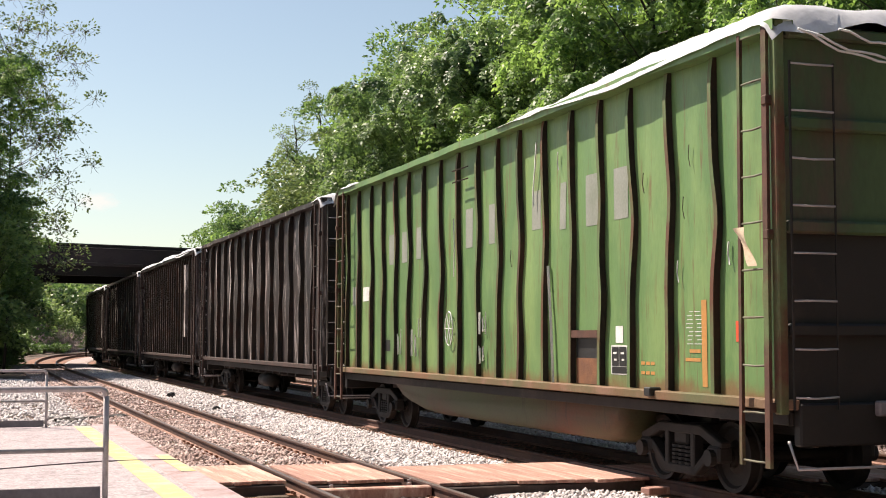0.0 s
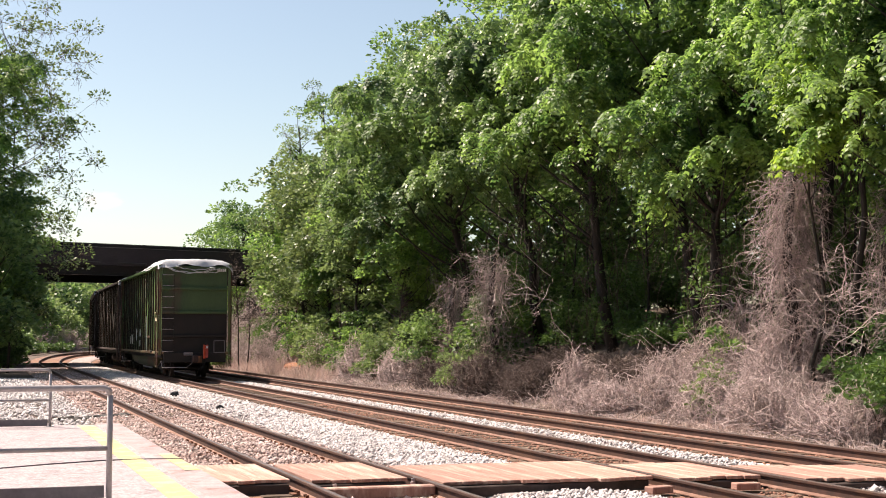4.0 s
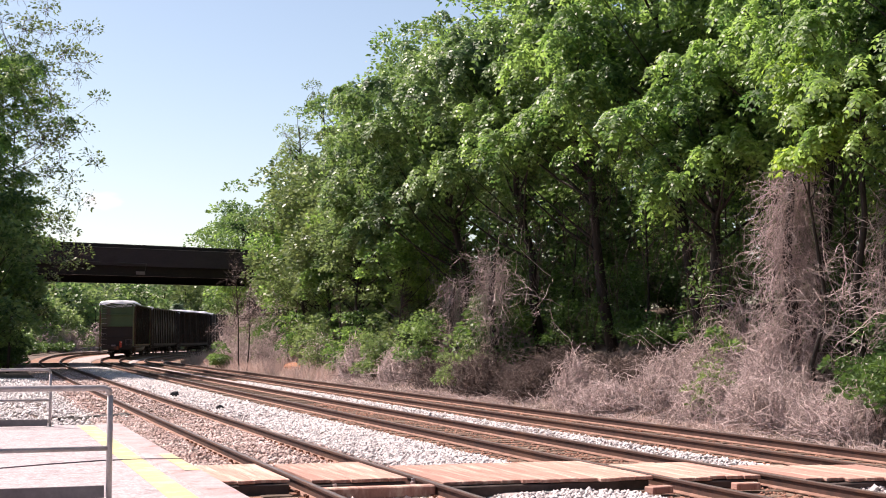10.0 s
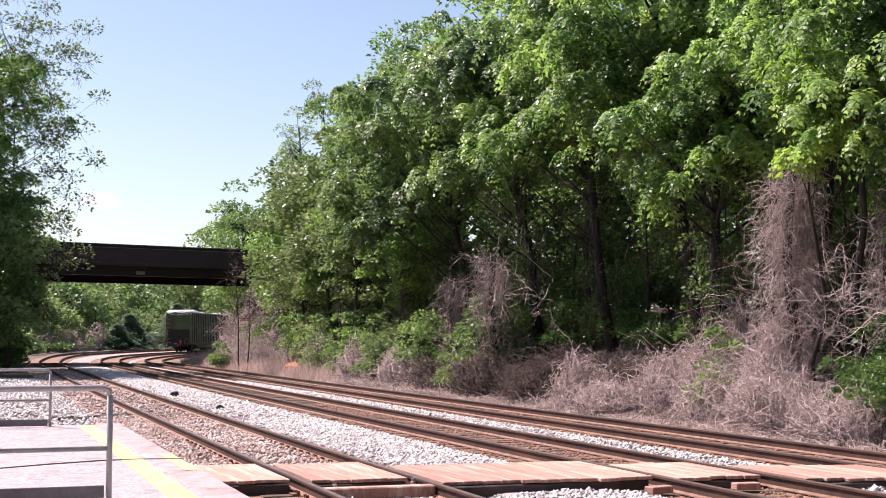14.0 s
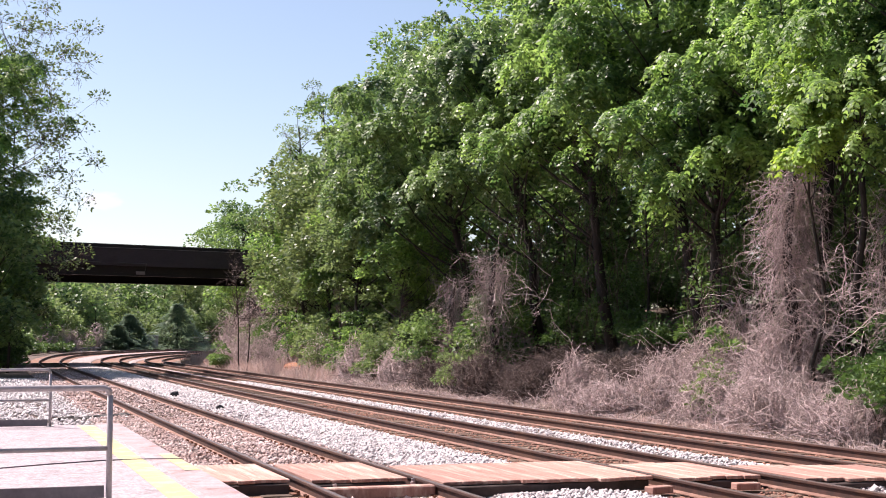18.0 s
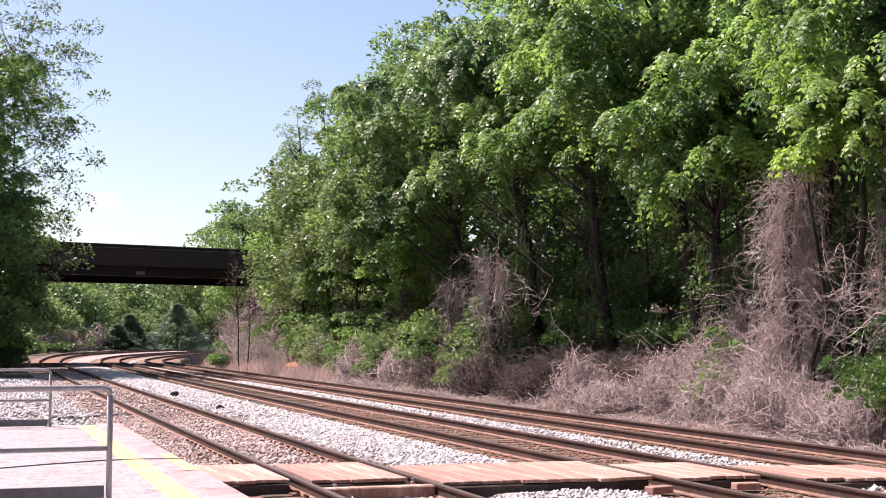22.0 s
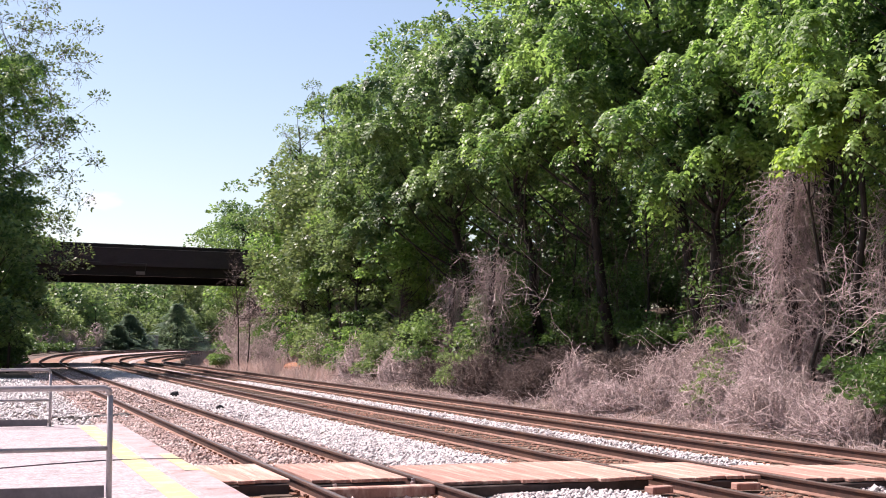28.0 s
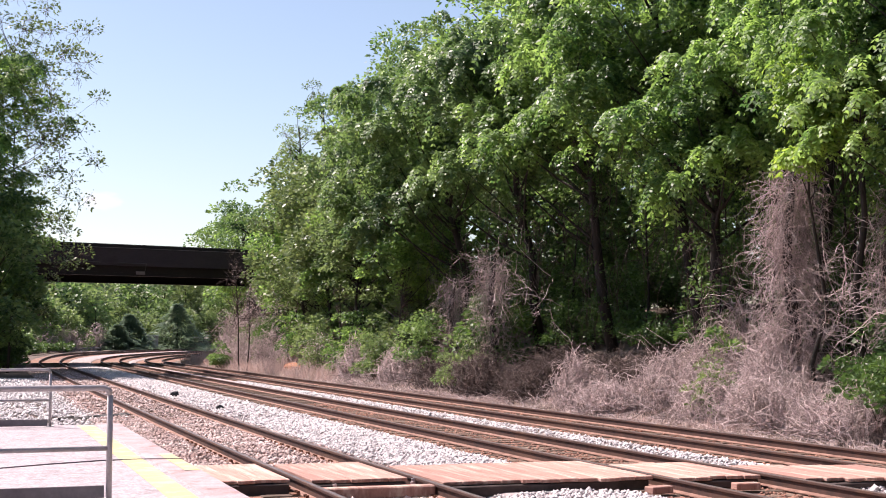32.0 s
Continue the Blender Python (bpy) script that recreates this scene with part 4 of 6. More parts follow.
    if belly:
        bm = bmesh.new()
        prof = [(4.12, 1.09), (4.1, 0.86), (4.18, 0.66), (4.36, 0.5), (4.7, 0.42), (11.6, 0.42), (12.5, 0.46), (13.1, 0.54), (13.6, 0.67), (13.95, 0.86), (14.15, 1.09)]
        xs = (-1.38, -1.34, -1.2, -0.9, 0.9, 1.2, 1.34, 1.38)
        zs = (0.30, 0.12, 0.03, 0, 0, 0.03, 0.12, 0.30)
        rings = [[bm.verts.new((x, REAR + u, max(z + dz * max(0.0, 1.09 - z) / 0.67, 0.4))) for u, z in prof] for x, dz in zip(xs, zs)]
        for a, b in zip(rings, rings[1:]):
            for i in range(len(prof) - 1):
                bm.faces.new((a[i], a[i + 1], b[i + 1], b[i]))
        bm.faces.new(rings[0][::-1])
        bm.faces.new(rings[-1])
        bmesh.ops.recalc_face_normals(bm, faces=bm.faces)
        part("belly_tub", bm, M_BELLY, c, "green hopper belly with a rusty underside", smooth=True)
    else:
        bm = bmesh.new()
        for k in range(12):
            y = REAR + 3.6 + k * 0.95
            box(bm, -1.42, 1.42, y - 0.05, y + 0.05, 0.86, 0.928)
        part("cross_bearers", bm, M_TRUCK, c)
        bm = bmesh.new()
        cyl(bm, (-1.0, -0.6, 0.62), (-1.0, 0.7, 0.62), 0.2, 14)
        part("air_reservoir", bm, M_TRUCK, c, smooth=True)
    if bulge:
        make_tarp(c, bulge, seed)
    return c


M_BELLY = surf("stained_green_belly", (0.056, 0.072, 0.032), (0.060, 0.040, 0.024), 0.5, 0.55, 0.25, 25, c=(0.085, 0.032, 0.018), c_amount=0.5, c_scale=0.45, stretch=(1, 0.6, 1.6), streak=(0.03, 0.022, 0.016), streak_amount=0.4)


def green_bulge(u):
    a = 0.24 * math.exp(-((u - 2.6) / 2.3) ** 2) + 0.08 * math.exp(-((u - 0.4) / 1.0) ** 2) + 0.06
    b = 0.14 * math.exp(-((u - 17.4) / 1.0) ** 2)
    return max(a * (u < 8.2) * min(1, max(0, (8.2 - u) / 1.2)), b) - (0.3 if 8.2 <= u < 15.9 else 0)


GREEN_POSTS = (1.52, 2.58, 3.58, 4.45, 5.37, 6.32, 7.27, 8.18, 9.08, 10.03, 10.96, 11.91, 12.83, 13.69, 14.52, 15.38, 16.34, 17.26)
# Rib shade is put into this darker post green, beside its rust scabs.
M_GREEN_POST = surf("shaded_green_post_with_rust_scabs", (0.115, 0.175, 0.07), (0.075, 0.125, 0.05), 1.2, 0.6, 0.25, 30, c=(0.11, 0.045, 0.025), c_amount=0.6, c_scale=0.7, stretch=(1, 1, 0.7))
green = gondola("weathered green freight car with bowed rusty ribs and white load cover", 3, 18, 1.5, 0.927, M_GREEN, [M_GREEN_POST, M_GREEN_POST, M_GREEN_POST, M_GREEN_RUST, M_GREEN_POST], M_SILL, M_GREEN_SHADE, M_ENDBLACK, 0.13, 0.085, belly=True, bulge=green_bulge, posts=GREEN_POSTS, insets=(3.1, 1.85))


def scrawl(c, letters, u, z, h):
    """Hand-drawn chalk strokes; each letter is a few lines in a unit square, read towards the rear."""
    for k, lines in enumerate(letters):
        for pts in lines:
            stroke("chalk_stroke", c, [(REAR + u - (k + a) * 0.40 * h, z + b * h) for a, b in pts], M_STENCIL, 0.011, x=-1.485)


def dress_green(c):
    Y = lambda u: REAR + u
    for u0, u1, z0, z1 in ((3.66, 4.08, 3.38, 4.05), (4.52, 4.93, 3.36, 4.06), (5.57, 5.78, 3.38, 4.05), (6.50, 6.84, 3.45, 4.03), (8.36, 8.62, 3.36, 4.0), (9.36, 9.72, 3.36, 4.02), (12.1, 12.42, 3.32, 3.92), (12.98, 13.32, 3.30, 3.9), (13.84, 14.14, 3.3, 3.9)):
        decal("paint_patch", c, Y(u0), Y(u1), z0, z1, M_GREYPATCH, "dull grey repainted patch")
    decal("stencil_number", c, Y(15.62), Y(16.1), 2.62, 2.92, M_STENCIL)
    decal("stencil_number", c, Y(16.62), Y(16.9), 2.55, 2.95, M_GREYPATCH)
    decal("rust_pocket", c, Y(4.54), Y(5.30), 1.21, 1.56, M_RUST_ORANGE, "rusted pocket plate")
    # flat black paint stands in for the shade inside the pocket
    decal("pocket_recess", c, Y(4.54), Y(5.30), 1.56, 1.84, M_DARKPANEL, "flat black patch for the shade in a pocket")
    decal("pocket_hood", c, Y(4.50), Y(5.34), 1.84, 1.94, M_LADDER, x=-1.50)
    # second pocket: the shade of its recess is flat black paint too
    decal("pocket_recess", c, Y(14.08), Y(14.44), 1.58, 1.8, M_DARKPANEL, "flat black patch for the shade in a pocket")
    p = decal("data_panel", c, Y(3.74), Y(4.22), 1.36, 1.74, M_STENCIL, "black data panel with a pale border")
    for q in range(2):
        decal("panel_field", c, Y(3.765 + q * 0.22), Y(3.97 + q * 0.22), 1.47, 1.72, M_DARKPANEL, parent=p, lift=0.009)
        for r in range(2):
            y0 = Y(3.82 + q * 0.22)
            decal("bar", c, y0, y0 + 0.07 + 0.03 * (r % 2), 1.54 + r * 0.085, 1.565 + r * 0.085, M_STENCIL, parent=p, lift=0.014)
    decal("panel_field", c, Y(3.765), Y(4.19), 1.375, 1.46, M_DARKPANEL, parent=p, lift=0.009)
    decal("white_label", c, Y(3.86), Y(4.08), 1.77, 1.99, M_STENCIL)
    decal("orange_streak", c, Y(1.76), Y(1.87), 1.27, 2.27, M_ORANGE, "orange painted streak")
    decal("red_marker", c, Y(1.0), Y(1.13), 1.79, 2.02, M_RED)
    rnd = random.Random(8)
    for r in range(9):
        for q in range(2):
            u = 1.86 + q * 0.2 + rnd.uniform(0, 0.04)
            decal("stencil_line", c, Y(u), Y(u + rnd.uniform(0.08, 0.17)), 1.76 + r * 0.047, 1.768 + r * 0.047, M_STENCIL)
    for r in range(2):
        decal("stencil_line", c, Y(1.9), Y(2.26 - 0.1 * r), 1.56 + r * 0.1, 1.60 + r * 0.1, M_ORANGE)
        for q in range(3):
            decal("stencil_line", c, Y(3.02 + q * 0.13), Y(3.12 + q * 0.13), 1.38 + r * 0.12, 1.42 + r * 0.12, M_ORANGE)
    # chalk scrawls: plain strokes
    bars = [[((0.1, 0), (0.2, 1)), ((0.5, 1), (0.45, 0)), ((0.1, 0.5), (0.6, 0.55))], [((0.6, 0.3), (0.2, 0.6), (0.5, 0.8), (0.3, 0.1), (0.8, 0.2))], [((0.2, 0), (0.25, 1))], [((0.1, 0.8), (0.3, 0), (0.5, 0.7), (0.7, 0))]]
    scrawl(c, bars[:3], 9.0, 1.9, 0.36)
    scrawl(c, [bars[3], bars[1]], 9.0, 1.42, 0.36)
    scrawl(c, [bars[2], bars[0]], 12.2, 1.84, 0.36)
    scrawl(c, [bars[3], bars[2]], 13.5, 1.52, 0.5)
    scrawl(c, [bars[0], bars[3]], 12.62, 1.5, 0.5)
    ring = [(Y(10.46 + 0.2 * math.cos(a)), 2.0 + 0.3 * math.sin(a)) for a in np.linspace(0, 2 * math.pi, 13)]
    stroke("chalk_ring", c, ring, M_STENCIL, 0.011, x=-1.485)
    for k in (0, 2, 4):
        stroke("chalk_stroke", c, [ring[k], ring[k + 6]], M_STENCIL, 0.01, x=-1.485)
    stroke("paint_drip", c, [(Y(6.16), 2.88), (Y(6.12), 2.5), (Y(6.06), 2.0), (Y(6.02), 1.5), (Y(6.0), 1.17)], M_STENCIL, 0.026, "white paint drip", x=-1.48)
    stroke("paint_drip", c, [(Y(6.55), 4.75), (Y(6.6), 4.4), (Y(6.68), 4.0), (Y(6.66), 3.8)], M_STENCIL, 0.012, "white paint drip", x=-1.49)
    stroke("paint_drip", c, [(Y(10.2), 3.9), (Y(10.16), 3.4), (Y(10.2), 2.9)], M_STENCIL, 0.012, "white paint drip", x=-1.49)
    for u, z, w in ((2.2, 3.5, 0.006), (2.35, 2.75, 0.008), (1.2, 2.9, 0.012), (3.2, 3.9, 0.006), (7.6, 3.2, 0.006), (2.05, 4.1, 0.006), (5.8, 4.5, 0.008)):
        stroke("paint_scrape", c, [(Y(u), z), (Y(u + 0.02), z - 0.14), (Y(u - 0.02), z - 0.26)], M_RUSTDARK if w < 0.007 else M_STENCIL, w, x=-1.475)
    bm = bmesh.new()
    box(bm, -1.66, -1.5, Y(2.74), Y(2.9), 1.13, 1.24, 0.012)
    part("sill_box", bm, M_DARKPANEL, c)
    for z in (4.4, 4.2):
        stroke("grab_rail", c, [(Y(9.2), z + 0.3), (Y(9.95), z + 0.3)], M_RUSTDARK, 0.015, x=-1.6)
    # rag caught on the ladder
    grid_sheet("rag", 6, 10, lambda a, b: (-1.70 - 0.03 * math.sin(5 * b + 3 * a), Y(0.52 + 0.22 * a * (1 - 0.6 * b) - 0.2 * b), 3.0 - 0.42 * b), M_RAG, c, "torn beige rag")
    # marking bars on the end
    ye = REAR + 0.02
    for k in range(5):
        bm = bmesh.new()
        box(bm, 0.98 + k * 0.085, 1.04 + k * 0.085, ye - 0.035, ye - 0.02, 4.84, 4.97)
        part("marking", bm, M_STENCIL, c)
    # ropes that hold the sheet
    for x0, x1, sag, z0 in ((-1.4, 0.9, 0.27, 5.02), (-0.9, 0.9, 0.14, 5.05), (-1.3, 1.1, 0.22, 5.0), (-0.2, 1.3, 0.12, 4.9)):
        bm = bmesh.new()
        n = 14
        tube(bm, [(x0 + (x1 - x0) * k / n, REAR - 0.09 - 0.01 * math.sin(k), z0 - sag * 4 * (k / n) * (1 - k / n) + 0.02 * math.sin(k * 1.7)) for k in range(n + 1)], 0.014, 5)
        part("rope", bm, M_ROPE, c, "slack white tie rope", smooth=True)
    # end-of-train device on the coupler
    yk = REAR - 0.42
    bm = bmesh.new()
    box(bm, 0.32, 0.40, yk - 0.09, yk + 0.06, 0.90, 1.52, 0.012)
    d = part("end_of_train_device", bm, M_RED, c, "red-orange end-of-train marker box")
    bm = bmesh.new()
    box(bm, 0.405, 0.53, yk - 0.07, yk + 0.07, 0.94, 1.51, 0.015)
    part("battery_box", bm, M_RED_DARK, d)
    bm = bmesh.new()
    box(bm, 0.43, 0.52, yk - 0.08, yk - 0.072, 1.36, 1.46, 0.003)
    part("label_plate", bm, M_STENCIL, d)
    bm = bmesh.new()
    cyl(bm, (0.45, yk, 1.57), (0.45, yk, 1.62), 0.05, 10)
    part("lamp", bm, M_DARKPANEL, d)
    bm = bmesh.new()
    tube(bm, [(0.42, yk, 0.9), (0.40, yk - 0.05, 0.7), (0.25, yk - 0.1, 0.52), (0.16, yk, 0.45)], 0.022, 8)
    part("hose", bm, M_DARKPANEL, d, smooth=True)
    # frame on the end sheet
    bm = bmesh.new()
    for a, b in (((0.86, 1.16), (0.86, 1.7)), ((0.86, 1.7), (1.34, 1.7)), ((1.34, 1.7), (1.34, 1.16)), ((1.34, 1.16), (0.86, 1.16))):
        cyl(bm, (a[0], REAR - 0.02, a[1]), (b[0], REAR - 0.02, b[1]), 0.018, 6)
    part("placard_frame", bm, M_KICK, c)
    # brake wheel gear
    bm = bmesh.new()
    box(bm, -0.5, -0.1, REAR - 0.1, REAR + 0.0, 1.02, 1.18, 0.02)
    part("bracket", bm, M_KICK, c)


M_RAG = surf("beige_rag", (0.55, 0.45, 0.33), (0.42, 0.33, 0.24), 6, 0.9, 0.4, 40)
M_RED_DARK = surf("faded_red_casing", (0.40, 0.05, 0.04), (0.30, 0.06, 0.05), 4, 0.5, 0.1, 30)
dress_green(green)

BLK = [M_BLACK]
black_a = gondola("faded black high-sided freight car with bent scuffed ribs", 5, 13, 1.5, 1.22, M_BLACK, BLK, M_RUSTDARK, M_ENDBLACK, M_ENDBLACK, 0.22, 0.12, pale=M_BLACK_PALE, side_wave=0.13, pale_share=0.55, bulge=lambda u: 0.12 * math.exp(-((u - 0.2) / 0.6) ** 2) - (0.3 if u > 1.4 else 0))
black_b = gondola("dark brown-black freight car with straight ribs and white load cover", 6, 24, 1.0, 0.68, M_BLACK, BLK, M_RUSTDARK, M_ENDBLACK, M_ENDBLACK, 0.015, 0.08, side_wave=0.01, bulge=lambda u: 0.10 + 0.14 * (0.5 + 0.5 * math.sin(u * 0.9)) * (u > 3))
decal("scuffed_panel", black_b, REAR + 3.0, REAR + 3.5, 1.9, 4.7, M_BLACK_PALE, "chalky grey scuffed panel", x=-1.55)
cars = [green, black_a, black_b, copy_thing(black_a, Matrix()), copy_thing(black_b, Matrix()), copy_thing(black_a, Matrix()), copy_thing(black_b, Matrix()), copy_thing(black_a, Matrix())]


# ---- what moves ----
SIG = np.concatenate([[0], np.cumsum(np.diff(S) * (1 - T2 * KAP[1:]))]) + S[0]


def rear_at(t):
    """How far along the middle track the last car's rear end is at t seconds."""
    return float(np.interp(t, [0, 0.6, 1, 1.6, 3, 6, 7, 8, 9, 10, 11, 12, 13, 14, 32], [11.4, 18.95, 24.0, 31.45, 48.6, 86.5, 99.0, 110.7, 121.7, 132.5, 143.4, 154.6, 166.0, 177.5, 384.5]))


def rail_point(o, sigma):
    """Place on a track at its own length."""
    return station(o, float(np.interp(sigma, SIG, S)))


def car_pose(rear):
    a, b = rear + 1.9, rear + CAR_L - 1.9
    xa, ya, _ = rail_point(T2, a)
    xb, yb, _ = rail_point(T2, b)
    return Matrix.Translation(((xa + xb) / 2, (ya + yb) / 2, 0)) @ Matrix.Rotation(-math.atan2(xb - xa, yb - ya), 4, "Z")


def motions():
    sway()
    times = [0, 0.3, 0.6, 0.8, 1, 1.3, 1.6, 2, 2.5, 3, 4, 5, 6, 6.5, 7, 7.5, 8, 8.5, 9, 9.5, 10, 10.5, 11, 11.5, 12, 12.5, 13, 13.5, 14, 15, 16, 17, 18, 20, 22, 24, 26, 28, 30, 32]
    for i, car in enumerate(cars):
        walk(car, [(t, car_pose(rear_at(t) + i * PITCH)) for t in times])
    # wheels of the last car roll until it has gone from sight
    ticks = [k / FPS for k in range(0, 15 * FPS)] + [32.0]
    for truck in [o for o in green.children if o.name.startswith("truck")]:
        for wheel in [o for o in truck.children if o.name.startswith("wheel")]:
            p = wheel.matrix_basis.translation.copy()
            flip = Matrix.Rotation(0 if p.x < 0 else math.pi, 4, "Z")
            walk(wheel, [(t, Matrix.Translation(p) @ Matrix.Rotation(-(rear_at(min(t, 14.97)) - 11.4) / WHEEL_R, 4, "X") @ flip) for t in ticks])


# ---- vegetation ----
def unit(a):
    return a / np.maximum(np.linalg.norm(a, axis=-1, keepdims=True), 1e-9)


def leaf_quads(P, D, U, L, W):
    """Rhombic leaves at P along D, spread along U: vertices and quads."""
    n = len(P)
    L, W = np.broadcast_to(L, n)[:, None], np.broadcast_to(W, n)[:, None]
    N = np.cross(D, U)
    v = np.stack([P, P + D * L * 0.45 + U * W * 0.5 + N * W * 0.12, P + D * L, P + D * L * 0.45 - U * W * 0.5 + N * W * 0.12], 1).reshape(-1, 3)
    return v, np.arange(4 * n).reshape(n, 4)


def fronds(rng, P, D, length, pairs, lw, droop=0.7):
    """Compound leaves: leaflets in pairs along a drooping stalk."""
    n = len(P)
    up = np.array([0, 0, 1.0])
    side = unit(np.cross(D, up + rng.normal(0, 0.25, (n, 3))))
    L = (length * rng.uniform(0.7, 1.2, n))[:, None]
    Ps, Ds, Us, Ls = [], [], [], []
    for k in range(pairs):
        f = (k + 0.6) / pairs
        base = P + D * L * f + up * (-droop * L * f * f)
        ax = unit(D + up * (-2 * droop * f))
        for sgn in (-1, 1):
            d = unit(ax * 0.55 + side * sgn * (0.95 - 0.25 * f) - up * 0.22 + rng.normal(0, 0.14, (n, 3)))
            Ps.append(base), Ds.append(d), Us.append(unit(ax + rng.normal(0, 0.15, (n, 3)))), Ls.append(L[:, 0] * (0.42 - 0.14 * abs(f - 0.5)))
    P2, D2, U2, L2 = map(np.concatenate, (Ps, Ds, Us, Ls))
    U2 = unit(U2 - D2 * (U2 * D2).sum(1, keepdims=True))
    return leaf_quads(P2, D2, U2, L2, L2 * lw)


def scatter_dirs(rng, n):
    return unit(rng.normal(0, 1, (n, 3)))


def clump_leaves(rng, centers, radii, per, kind, size):
    """Leaves on and in clumps; kind 'frond' or 'leaf'."""
    c, r = np.repeat(centers, per, 0), np.repeat(radii, per)[:, None]
    d = scatter_dirs(rng, len(c))
    d[:, 2] = np.where(d[:, 2] < -0.12, -d[:, 2], d[:, 2])
    P = c + d * r * rng.uniform(0.62, 1.0, (len(c), 1)) * np.array([1, 1, 0.8])
    D = unit(d * np.array([1, 1, 0.5]) + rng.normal(0, 0.35, d.shape) + np.array([0, 0, 0.05]))
    if kind == "frond":
        D = unit(d * np.array([1, 1, 0.55]) + rng.normal(0, 0.22, d.shape))
        return fronds(rng, P, D, size, 5, 0.46)
    U = unit(np.cross(D, scatter_dirs(rng, len(c))))
    D = unit(D + np.array([0, 0, -0.35]))
    U = unit(U - D * (U * D).sum(1, keepdims=True))
    return leaf_quads(P, D, U, size * rng.uniform(0.6, 1.3, len(c)), size * rng.uniform(0.4, 0.75, len(c)))


def tuft_leaves(rng, centers, radii, per, size, blades=7):
    """Tufts of compound leaves that hang like small umbrellas from the outside of each bough."""
    c, r = np.repeat(centers, per, 0), np.repeat(radii, per)[:, None]
    d = scatter_dirs(rng, len(c))
    d[:, 2] = np.where(d[:, 2] < -0.35, -d[:, 2], d[:, 2])
    hub = c + d * r * rng.uniform(0.7, 1.05, (len(c), 1)) * np.array([1, 1, 0.85])
    big = np.repeat(rng.uniform(0.75, 1.25, len(hub)), blades)
    k = np.repeat(np.arange(len(hub)), blades)
    a = rng.uniform(0, 6.2832, len(k))
    out = np.stack([np.cos(a), np.sin(a), rng.uniform(-0.25, 0.35, len(k))], 1)
    D = unit(out + d[k] * 0.55)
    return fronds(rng, hub[k] + rng.normal(0, 0.03, (len(k), 3)), D, size * big, 5, 0.50, 1.25)


